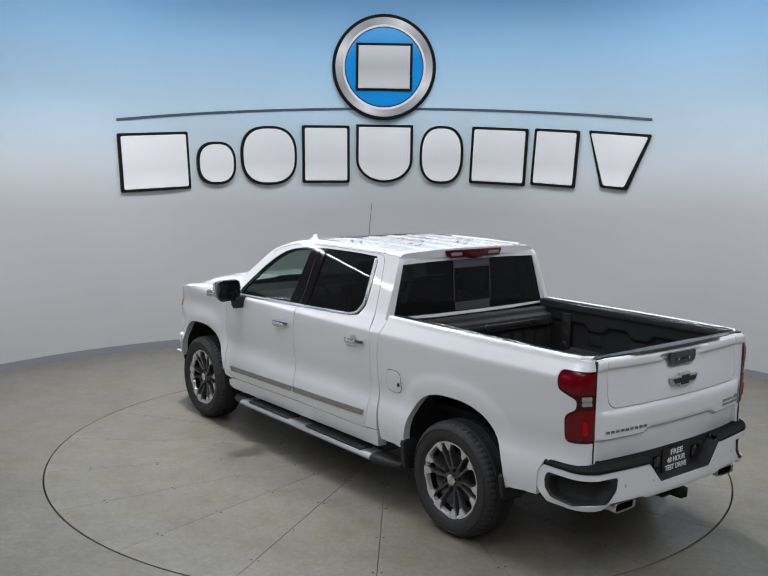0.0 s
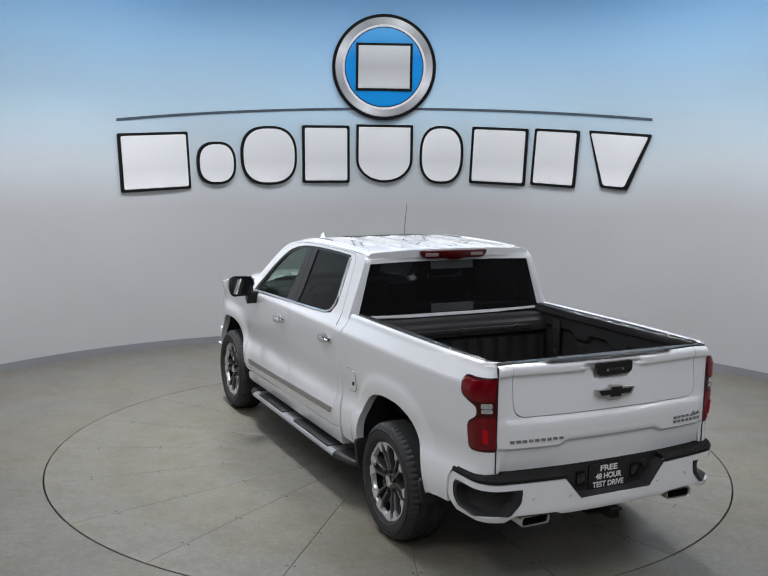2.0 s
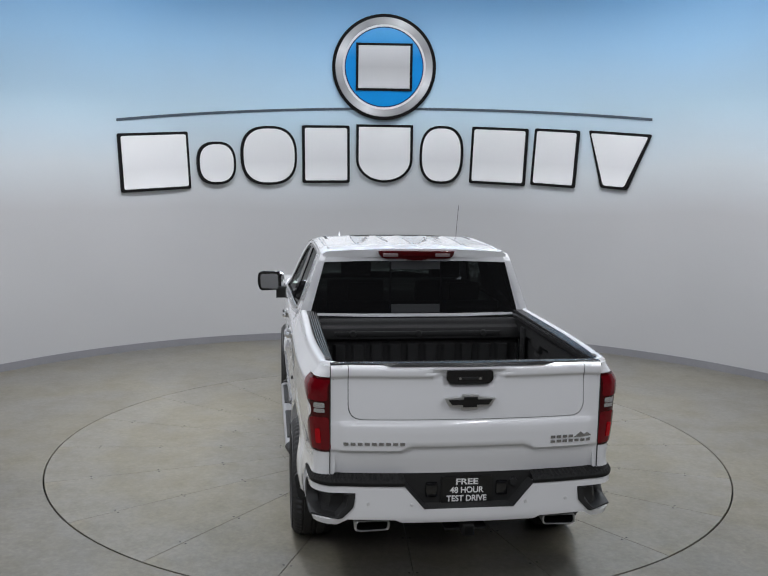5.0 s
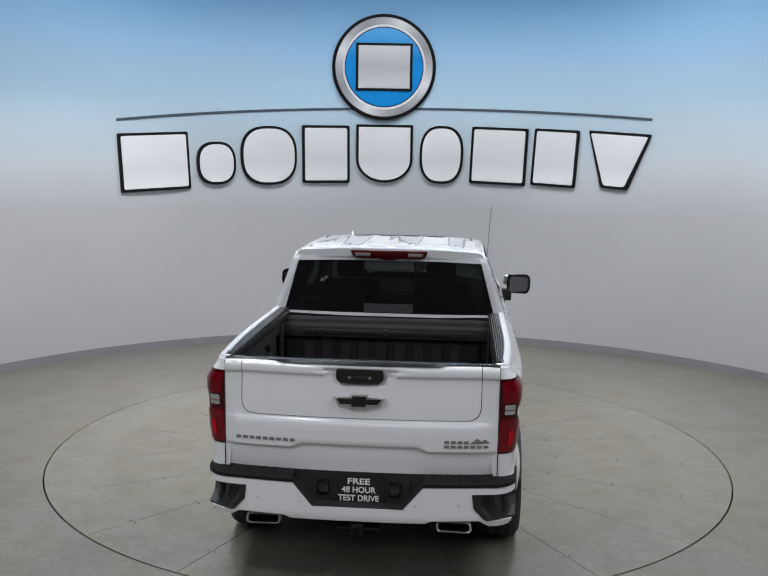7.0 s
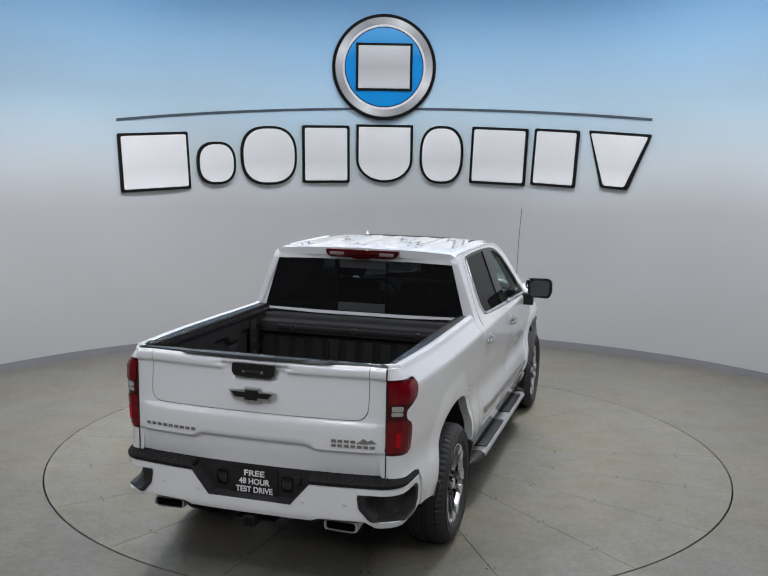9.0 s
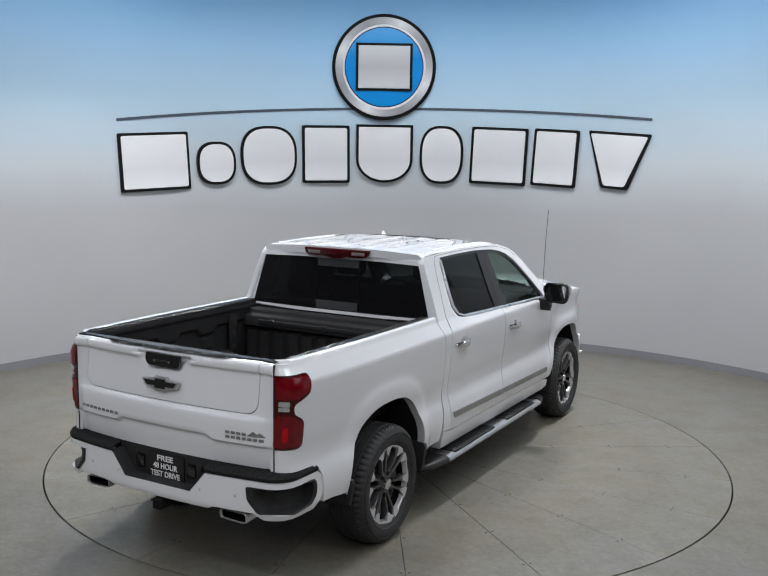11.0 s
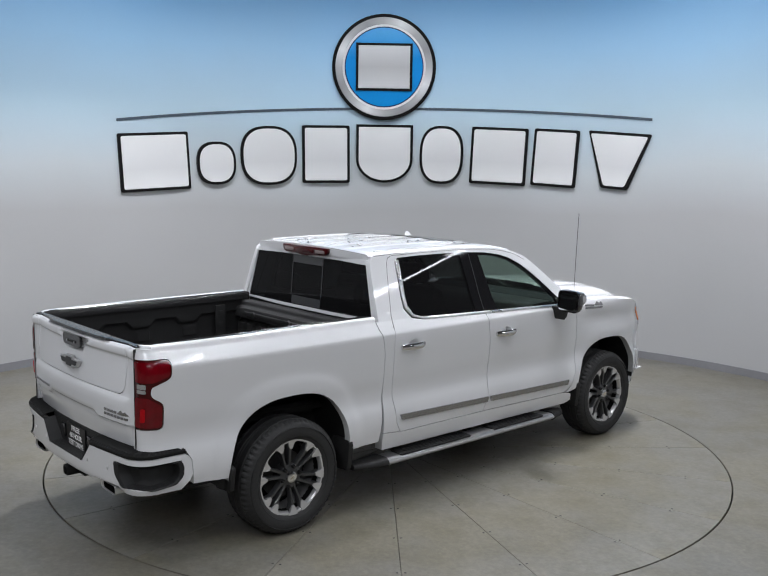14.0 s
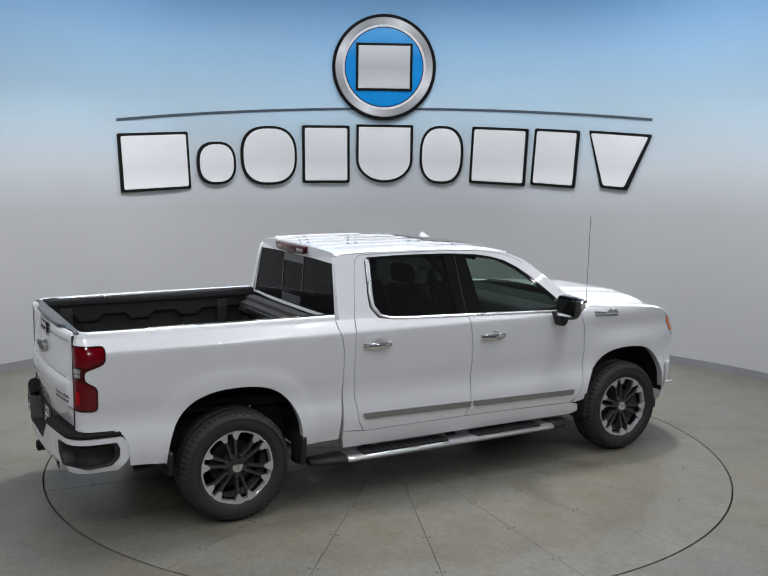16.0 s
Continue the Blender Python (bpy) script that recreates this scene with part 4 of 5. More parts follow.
def build_cab():
    bm = bmesh.new()
    rows = []
    xs = [-0.985 + 1.79 * i / 60 for i in range(61)]
    for x in xs:
        ye = 0.745
        row = []
        for j in range(61):
            y = -ye + 2 * ye * j / 60
            row.append((x + (0.03 * (abs(y) / ye) ** 3 if x < -0.9 else 0) - (0.05 * (abs(y) / ye) ** 2 if x > 0.7 else 0), y, roof_z(x, y) - (0.016 if abs(y) > 0.735 else 0)))
        rows.append(row)
    vs = grid_mesh(bm, rows)
    low = [bm.verts.new((v.co.x + 0.004, v.co.y * 0.995, v.co.z - 0.064)) for v in vs[0]]
    for i in range(60):
        bm.faces.new((vs[0][i], vs[0][i + 1], low[i + 1], low[i]))
    roof = part("roof", bm, M_BODY, TRUCK, "white ribbed roof")
    bm = bmesh.new()
    grid_mesh(bm, [[(x, y, roof_z(x, y) - 0.03) for y in (-0.7, -0.35, 0, 0.35, 0.7)] for x in (-0.93, -0.5, 0.0, 0.4, 0.7)])
    part("headliner", bm, M_LINING, TRUCK, "grey headliner")
    bm = bmesh.new()
    grid_mesh(bm, [[(x, y, roof_z(x, y) + 0.004) for y in (-0.42, -0.2, 0, 0.2, 0.42)] for x in (0.12, 0.3, 0.5, 0.66)])
    part("sunroof", bm, M_GLOSSBLACK, roof, "dark glass sunroof")
    for s in (1, -1):
        part("roof_moulding", tube(bmesh.new(), [(x, s * 0.69, roof_z(x, 0.69) + 0.001) for x in (-0.85, -0.4, 0.0, 0.3, 0.5, 0.65, 0.74)], 0.008), M_BODY, roof)
        bm = bmesh.new()
        rows = [[(x, s * (0.655 + d), roof_z(x, 0.655) + h) for d, h in ((-0.010, 0.0), (-0.008, 0.005), (0.008, 0.005), (0.010, 0.0))] for x in (0.0, 0.12, 0.24, 0.36, 0.48, 0.58)]
        grid_mesh(bm, rows)
        part("ditch_strip", bm, M_BLACK, roof, "black roof ditch strip")
    # fin
    bm = bmesh.new()
    rows = []
    for u, w, h in ((0.0, 0.0, 0.0), (0.03, 0.012, 0.018), (0.07, 0.02, 0.038), (0.10, 0.022, 0.07), (0.13, 0.014, 0.078), (0.15, 0.016, 0.03), (0.165, 0.004, 0.0)):
        rows.append([(0.725 - u, 0.49 + w * k, roof_z(0.665, 0.49) - 0.006 + 1.12 * h * (1 - abs(k)) + (0.004 if h else 0)) for k in (-1, -0.6, -0.2, 0.2, 0.6, 1)])
    grid_mesh(bm, rows)
    part("roof_aerial", bm, M_BODY, TRUCK, "white roof aerial fin")
    # whip aerial
    aer = part("whip_aerial", tube(bmesh.new(), [(1.558, -0.838, 1.38), (1.552, -0.848, 1.70), (1.545, -0.860, 1.95), (1.534, -0.876, 2.18)], 0.0028, 6), M_STEEL, TRUCK, "thin black whip aerial")
    part("aerial_foot", lathe(bmesh.new(), [(0, 0.04), (0.008, 0.04), (0.012, 0.01), (0.022, 0)], 12, "z", (1.558, -0.838, 1.372)), M_BLACK, aer)
    # rear wall and window
    def back(a, b, out=0.0):
        k = (b - 1.42) / 0.42
        return Vector((-1.006 + 0.032 * k + 0.006 * (abs(a) / 0.8) ** 2 - out, a * (1 - 0.0), b))
    outer = [(-0.885, 1.42), (-0.762, 1.875), (-0.4, 1.892), (0.4, 1.892), (0.762, 1.875), (0.885, 1.42), (0.4, 1.405), (-0.4, 1.405)]
    inner = [(-0.845, 1.436), (-0.733, 1.842), (-0.4, 1.852), (0.4, 1.852), (0.733, 1.842), (0.845, 1.436), (0.4, 1.430), (-0.4, 1.430)]
    quads = [[outer[i], outer[(i + 1) % 8], inner[(i + 1) % 8], inner[i]] for i in range(8)]
    panel("rear_window_frame", quads, back, M_BODY, TRUCK, (0.1, 0.1), 0.05, rim=0.004)
    glass = panel("rear_window", [inner], back, M_PRIVACY, TRUCK, (0.12, 0.1), 0.006, out=-0.006, label="dark tinted rear window", rim=0.003)
    for y in (-0.205, 0.205):
        panel("slider_frame", [[(y - 0.007, 1.432), (y - 0.007, 1.851), (y + 0.007, 1.851), (y + 0.007, 1.432)]], back, M_GLOSSBLACK, glass, (0.1, 0.1), 0.004, out=-0.002, rim=0.002)
    for z0, z1 in ((1.437, 1.505), (1.785, 1.849)):
        panel("slider_band", [[(-0.198, z0), (-0.198, z1), (0.198, z1), (0.198, z0)]], back, M_BAND, glass, (0.1, 0.1), 0.003, out=-0.003, rim=0.0015, label="grey slider frame band")
    # high stop lamp under the roof lip
    bm = prism(bmesh.new(), rounded([(-0.31, 1.935), (0.31, 1.935), (0.295, 1.893), (0.265, 1.875), (0.07, 1.872), (0.05, 1.860), (-0.05, 1.860), (-0.07, 1.872), (-0.265, 1.875), (-0.295, 1.893)], 0.012, 3), "x", -1.012, -0.95, 0.006)
    st = part("high_stop_lamp", bm, M_REDDEEP, TRUCK, "dark red high stop lamp")
    for y0, y1, mm in ((-0.27, -0.15, M_SMOKE), (-0.13, 0.13, M_REDDEEP), (0.15, 0.27, M_SMOKE)):
        part("lamp_lens", box(bmesh.new(), -1.017, -1.008, y0, y1, 1.888, 1.916, 0.004), mm, st)
    # windscreen, cowl, bonnet
    def screen(a, b, out=0.0):
        k = b
        x = 0.785 + (1.47 - 0.785) * k - 0.09 * (abs(a) ** 2) * (0.6 + 0.6 * k) + out * 0.55
        return Vector((x, a * (0.70 + 0.12 * k), 1.862 - 0.018 * a * a * (1 - k) + (1.40 - 1.862) * k + 0.02 * math.sin(math.pi * k) + out * 0.8))
    panel("windscreen", [[(-1, 0), (1, 0), (1, 1), (-1, 1)]], screen, M_CLEAR, TRUCK, (0.2, 0.12), 0.006, label="clear windscreen", rim=0.003)
    for s in (1, -1):
        bm = bmesh.new()
        rows = []
        for i in range(15):
            k = i / 14
            p = screen(1, k)
            qx = 0.80 + 0.545 * k
            q = (qx, 0.0, spline([(0.72, 1.862), (0.86, 1.805), (0.98, 1.72), (1.085, 1.638), (1.20, 1.545), (1.335, 1.44), (1.365, 1.41)], qx) + 0.003)
            yq = side_y(q[0], q[2]) - 0.004
            rows.append([(p.x - 0.0, p.y - 0.02, p.z + 0.004), (p.x, p.y + 0.02, p.z + 0.006), ((p.x + q[0]) / 2, (p.y + yq) / 2 + 0.012 * smooth(k * 5), (p.z + q[2]) / 2 + 0.002 + 0.014 * smooth(k * 5)), (q[0], yq, q[2]), (q[0] - 0.03, yq - 0.05, q[2] - 0.05)])
        grid_mesh(bm, rows)
        part("windscreen_pillar", flip(bm, s), M_BODY, TRUCK)
    part("cowl", prism(bmesh.new(), rounded([(1.30, 1.36), (1.42, 1.405), (1.58, 1.395), (1.60, 1.33)], 0.02), "y", -0.80, 0.80), M_BLACK, TRUCK, "black windscreen cowl")
    bm = bmesh.new()
    rows = []
    for i in range(25):
        u = i / 24
        x = 1.50 + 1.13 * u
        half = min(0.86, side_y(x, 1.30) - 0.115)
        row = []
        for j in range(33):
            y = -half + 2 * half * j / 32
            edge = spline([(1.40, 1.385), (1.7, 1.376), (1.95, 1.36), (2.2, 1.337), (2.42, 1.31), (2.64, 1.25)], x) + 0.004
            k = abs(y) / half
            z = edge + 0.062 * smooth((1 - k) / 0.42) + 0.018 * smooth((0.5 - k) / 0.12) - 0.03 * u ** 6
            row.append((x + 0.10 * (1 - k * k) * u, y, z))
        rows.append(row)
    vs = grid_mesh(bm, rows)
    low = [bm.verts.new((v.co.x + 0.012, v.co.y, v.co.z - 0.09)) for v in vs[-1]]
    for i in range(32):
        bm.faces.new((vs[-1][i], vs[-1][i + 1], low[i + 1], low[i]))
    part("bonnet", bm, M_BODY, TRUCK, "white raised bonnet")
    for s in (1, -1):
        bm = bmesh.new()
        rows = []
        for i in range(25):
            x = 1.37 + 1.24 * i / 24
            half = min(0.86, side_y(max(x, 1.5), 1.30) - 0.115) + 0.004
            zt = spline([(1.366, belt(1.36) - 0.002), (1.45, 1.380), (1.7, 1.371), (1.95, 1.354), (2.2, 1.329), (2.42, 1.30), (2.56, 1.262), (2.64, 1.235)], x)
            ys = side_y(x, zt)
            rows.append([(x, ys, zt), (x, ys - 0.03, zt + 0.016), (x, (ys + half) / 2, zt + 0.02), (x, half, zt + 0.008), (x, half, zt - 0.05)])
        grid_mesh(bm, rows)
        part("fender_top", flip(bm, s), M_BODY, TRUCK)
    # front: grille, bumper
    plan = [(2.62, 0.90), (2.74, 0.76), (2.82, 0.5), (2.86, 0.0), (2.82, -0.5), (2.74, -0.76), (2.62, -0.90), (2.53, -0.90), (2.53, 0.90)]
    part("grille", prism(bmesh.new(), [(p[0] - 0.03, p[1] * 0.80) for p in plan], "z", 0.80, 1.20, 0.02), M_GLOSSBLACK, TRUCK, "dark front grille")
    for z in (0.88, 0.97, 1.06):
        part("grille_bar", prism(bmesh.new(), [(p[0], p[1] * 0.78) for p in plan], "z", z, z + 0.03, 0.006), M_CHROME, TRUCK, "chrome grille bar")
    part("front_fascia", prism(bmesh.new(), [(p[0] + 0.02, p[1] * 0.97) for p in plan], "z", 0.772, 1.02, 0.015), M_BODY, TRUCK, "white front fascia")
    for s in (1, -1):
        bm = prism(bmesh.new(), [(2.50, 0.80), (2.635, 0.865), (2.76, 0.76), (2.83, 0.5), (2.6, 0.5)], "z", 1.025, 1.225, 0.012)
        part("head_lamp_lens", flip(bm, s), M_CLEARLENS, TRUCK, "clear head lamp lens")
    bp = [(2.515, 0.955), (2.58, 0.94), (2.72, 0.82), (2.84, 0.5), (2.88, 0.0), (2.84, -0.5), (2.72, -0.82), (2.58, -0.94), (2.515, -0.955)]
    fb = part("front_bumper", prism(bmesh.new(), bp, "z", 0.57, 0.775, 0.02, 3), M_BODY, TRUCK, "white front bumper")
    bm = prism(bmesh.new(), [(p[0] - 0.012, p[1] * 0.985) for p in bp], "z", 0.40, 0.575, 0.015, 2)
    for v in bm.verts:
        k = (0.575 - v.co.z) / 0.175
        v.co.x -= 0.10 * k * smooth((v.co.x - 2.46) / 0.10)
        v.co.y *= 1 - 0.03 * k
    part("bumper_valance", bm, M_BODY, fb, "white lower bumper valance")
    part("air_dam", prism(bmesh.new(), [(p[0] - 0.11, p[1] * 0.93) for p in bp], "z", 0.30, 0.41, 0.02), M_BLACK, fb, "black lower air dam")
    for s in (1, -1):
        part("bumper_trim", flip(box(bmesh.new(), 2.50, 2.625, 0.90, 0.962, 0.568, 0.588, 0.006), s), M_BODY, fb)


def draw_in_nose():
    """Blunts the nose: everything ahead of the front wheels comes back a little."""
    for ob in TRUCK.children_recursive:
        if ob.data and max(v.co.x for v in ob.data.vertices) > 2.42:
            for v in ob.data.vertices:
                x, z = v.co.x, v.co.z
                v.co.x -= 0.026 * smooth((x - 2.44) / 0.16) + 0.035 * smooth((z - 1.02) / 0.25) * smooth((x - 2.34) / 0.24)
                v.co.z -= 0.022 * smooth((x - 2.25) / 0.35) * smooth((z - 1.12) / 0.12)


M_BAND = mat("slider_grey", (0.05, 0.052, 0.055), 0.3, coat=0.5)


# ---- rear bumper ----
def bump_path(q):
    """Plan of the rear bumper by distance from its middle: x, y and the way out."""
    sg, a = math.copysign(1, q), abs(q)
    if a < 0.78:
        return -3.085 + 0.065 * (a / 0.78) ** 2, sg * a, (-1.0, 0.0)
    r = 0.165
    ang = min(math.pi / 2 - 0.12, (a - 0.78) / r + 0.05)
    rest = max(0.0, a - 0.78 - r * (math.pi / 2 - 0.17))
    cx, cy = -3.02 + r, 0.772
    return cx - r * math.cos(ang) + rest, sg * (cy + r * math.sin(ang) + rest * 0.06), (-math.cos(ang), sg * math.sin(ang))


def bump_map(a, b, out=0.0):
    x, y, w = bump_path(a)
    o = out - 0.02 * smooth((0.56 - b) / 0.08) - 0.012 * smooth((b - 0.735) / 0.03)
    return Vector((x + w[0] * o, y + w[1] * o, b))


def build_rear_bumper():
    half = [[(0.395, 0.755), (1.20, 0.755), (1.265, 0.705), (1.185, 0.705), (0.675, 0.705), (0.354, 0.705)],
            [(0.354, 0.705), (0.675, 0.705), (0.685, 0.62), (0.755, 0.5455), (0, 0.5455), (0, 0.61), (0.27, 0.61)],
            [(0, 0.5455), (0.755, 0.5455), (1.0, 0.535), (1.15, 0.55), (1.245, 0.56), (1.19, 0.505), (0.78, 0.505), (0.72, 0.542), (0.44, 0.540), (0.40, 0.522), (0, 0.525)],
            [(1.185, 0.705), (1.265, 0.705), (1.28, 0.62), (1.245, 0.56), (1.15, 0.55), (1.20, 0.60), (1.205, 0.665)]]
    outl = half + [mirrored(o)[::-1] for o in half]
    bp = panel("rear_bumper", outl, bump_map, M_BODY, TRUCK, (0.05, 0.03), 0.03, label="white rear bumper", extra=((), (0.73, 0.74, 0.52)))
    for s in (1, -1):
        # corner step pocket
        pk = rounded([(0.675, 0.705), (0.685, 0.62), (0.755, 0.545), (1.0, 0.535), (1.15, 0.55), (1.20, 0.60), (1.205, 0.665), (1.185, 0.705)], 0.02, 3)
        c = (sum(p[0] for p in pk) / len(pk), sum(p[1] for p in pk) / len(pk))
        bm = bmesh.new()
        rows = []
        for k, out in ((1.0, 0.006), (0.94, 0.008), (0.86, 0.0), (0.80, -0.07), (0.4, -0.085)):
            rows.append([bump_map(s * (c[0] + (p[0] - c[0]) * k), c[1] + (p[1] - c[1]) * k, out) for p in pk])
        vs = grid_mesh(bm, rows, close_u=True)
        bm.faces.new(vs[-1])
        part("corner_step", bm, M_BLACK, bp, "black moulded corner step pocket")
        # top pad
        bm = bmesh.new()
        rows = []
        for i in range(61):
            q = 0.385 + 0.83 * i / 60
            x, y, w = bump_path(s * q)
            row = []
            for d, z in ((0.004, 0.748), (0.006, 0.768), (-0.006, 0.783), (-0.03, 0.789), (-0.07, 0.793), (-0.11, 0.796), (-0.125, 0.76)):
                row.append((x + w[0] * d, y + w[1] * d, z + (0.007 if i % 2 and -0.1 < d < 0 else 0)))
            rows.append(row)
        grid_mesh(bm, rows)
        part("step_pad", bm, M_PAD, bp, "black ribbed step pad", smooth=False)
        for q, z in ((0.60, 0.64), (0.345, 0.635)):
            x, y, w = bump_path(s * q)
            part("parking_sensor", lathe(bmesh.new(), [(0.0, 0.004), (0.009, 0.004), (0.011, 0.0)], 14, "y"), M_SENSOR, bp).matrix_basis = pose(x - 0.001, y, z, 0, 0, 90)
        # exhaust tip
        ol = rounded([(0.47, 0.468), (0.465, 0.524), (0.675, 0.527), (0.68, 0.474), (0.655, 0.464)], 0.02, 4)
        cc = (0.572, 0.496)
        bm = bmesh.new()
        rows = [[(x, s * (cc[0] + (p[0] - cc[0]) * k), cc[1] + (p[1] - cc[1]) * k) for p in ol] for x, k in ((-2.84, 0.92), (-3.02, 1.0), (-3.031, 0.985), (-3.034, 0.95), (-3.031, 0.90), (-3.02, 0.865))]
        vs = grid_mesh(bm, rows, close_u=True)
        tip = part("exhaust_tip", bm, M_BRIGHT, TRUCK, "chrome rectangular exhaust tip")
        bm = bmesh.new()
        rows = [[(x, s * (cc[0] + (p[0] - cc[0]) * k), cc[1] + (p[1] - cc[1]) * k) for p in ol] for x, k in ((-3.02, 0.866), (-3.005, 0.85), (-2.90, 0.83))]
        vs = grid_mesh(bm, rows, close_u=True)
        bm.faces.new(vs[-1])
        part("exhaust_bore", bm, M_BORE, tip)
    # plate recess
    tr = [(0.395, 0.757), (0.27, 0.61), (-0.27, 0.61), (-0.395, 0.757)]
    bm = bmesh.new()
    rows = [[(bump_path(p[0])[0] - 0.004, p[0], p[1]) for p in tr], [(-2.99, p[0] * 0.96, p[1] + 0.006) for p in tr]]
    vs = grid_mesh(bm, rows)
    rec = part("plate_recess", bm, M_BLACK, bp, "black plate recess", smooth=False)
    part("recess_back", prism(bmesh.new(), [(-0.40, 0.80), (-0.40, 0.76), (-0.265, 0.60), (0.265, 0.60), (0.40, 0.76), (0.40, 0.80)], "x", -2.99, -2.98), M_BLACK, rec, smooth=False)
    for y in (0.215, -0.215):
        part("plate_lamp", box(bmesh.new(), -3.003, -2.99, y - 0.035, y + 0.035, 0.655, 0.745, 0.01), M_GLOSSBLACK, rec)
    part("lock_cap", lathe(bmesh.new(), [(0, 0.02), (0.022, 0.02), (0.026, 0)], 16, "y"), M_BLACK, rec).matrix_basis = pose(-2.99, -0.285, 0.735, 0, 0, 90)
    # hitch
    hi = part("hitch_receiver", box(bmesh.new(), -3.085, -2.75, -0.036, 0.036, 0.435, 0.505, 0.008), M_PAD, TRUCK, "black tow hitch receiver")
    # near-black block in place of the shaded opening
    part("hitch_bore", box(bmesh.new(), -3.088, -3.08, -0.026, 0.026, 0.445, 0.495, 0.004), M_BORE, hi)
    part("hitch_tube", box(bmesh.new(), -2.86, -2.78, -0.55, 0.55, 0.45, 0.52, 0.015), M_BLACK, hi)
    part("chain_plate", box(bmesh.new(), -3.0, -2.86, -0.13, 0.13, 0.44, 0.455, 0.004), M_BLACK, hi)


M_SENSOR = mat("sensor_paint", (0.6, 0.6, 0.61), 0.35, coat=0.5)


def build_plate():
    """Black dealer plate with three printed lines."""
    plate = part("dealer_plate", prism(bmesh.new(), rounded([(-0.155, 0.60), (-0.155, 0.775), (0.155, 0.775), (0.155, 0.60)], 0.012), "x", -3.0, -2.985), M_PLATEBLACK, TRUCK, "black plate with white printed words")
    for text, z, w in (("FREE", 0.727, 0.135), ("48 HOUR", 0.675, 0.205), ("TEST DRIVE", 0.623, 0.245)):
        cu = bpy.data.curves.new("printed_line", "FONT")
        cu.body, cu.size, cu.extrude, cu.offset = text, 0.05, 0.001, 0.0011
        cu.align_x = "CENTER"
        tmp = new("printed_line", cu)
        bpy.context.view_layer.update()
        me = bpy.data.meshes.new_from_object(tmp.evaluated_get(bpy.context.evaluated_depsgraph_get()))
        wide = max(v.co.x for v in me.vertices) - min(v.co.x for v in me.vertices)
        bpy.data.objects.remove(tmp)
        bpy.data.curves.remove(cu)
        me.materials.clear()
        me.materials.append(M_WHITEPRINT)
        k = w / wide
        for v in me.vertices:
            x, y, zz = v.co
            v.co = (-3.0015 - zz, -x * k, z + y * 1.02)
        ob = new("printed_line", me)
        ob.parent = plate
        ob["label"] = "white printed words"


# ---- wheels ----
REAR_AXLE, FRONT_AXLE, TRACK, HUB_Z = -1.850, 1.922, 0.872, 0.411


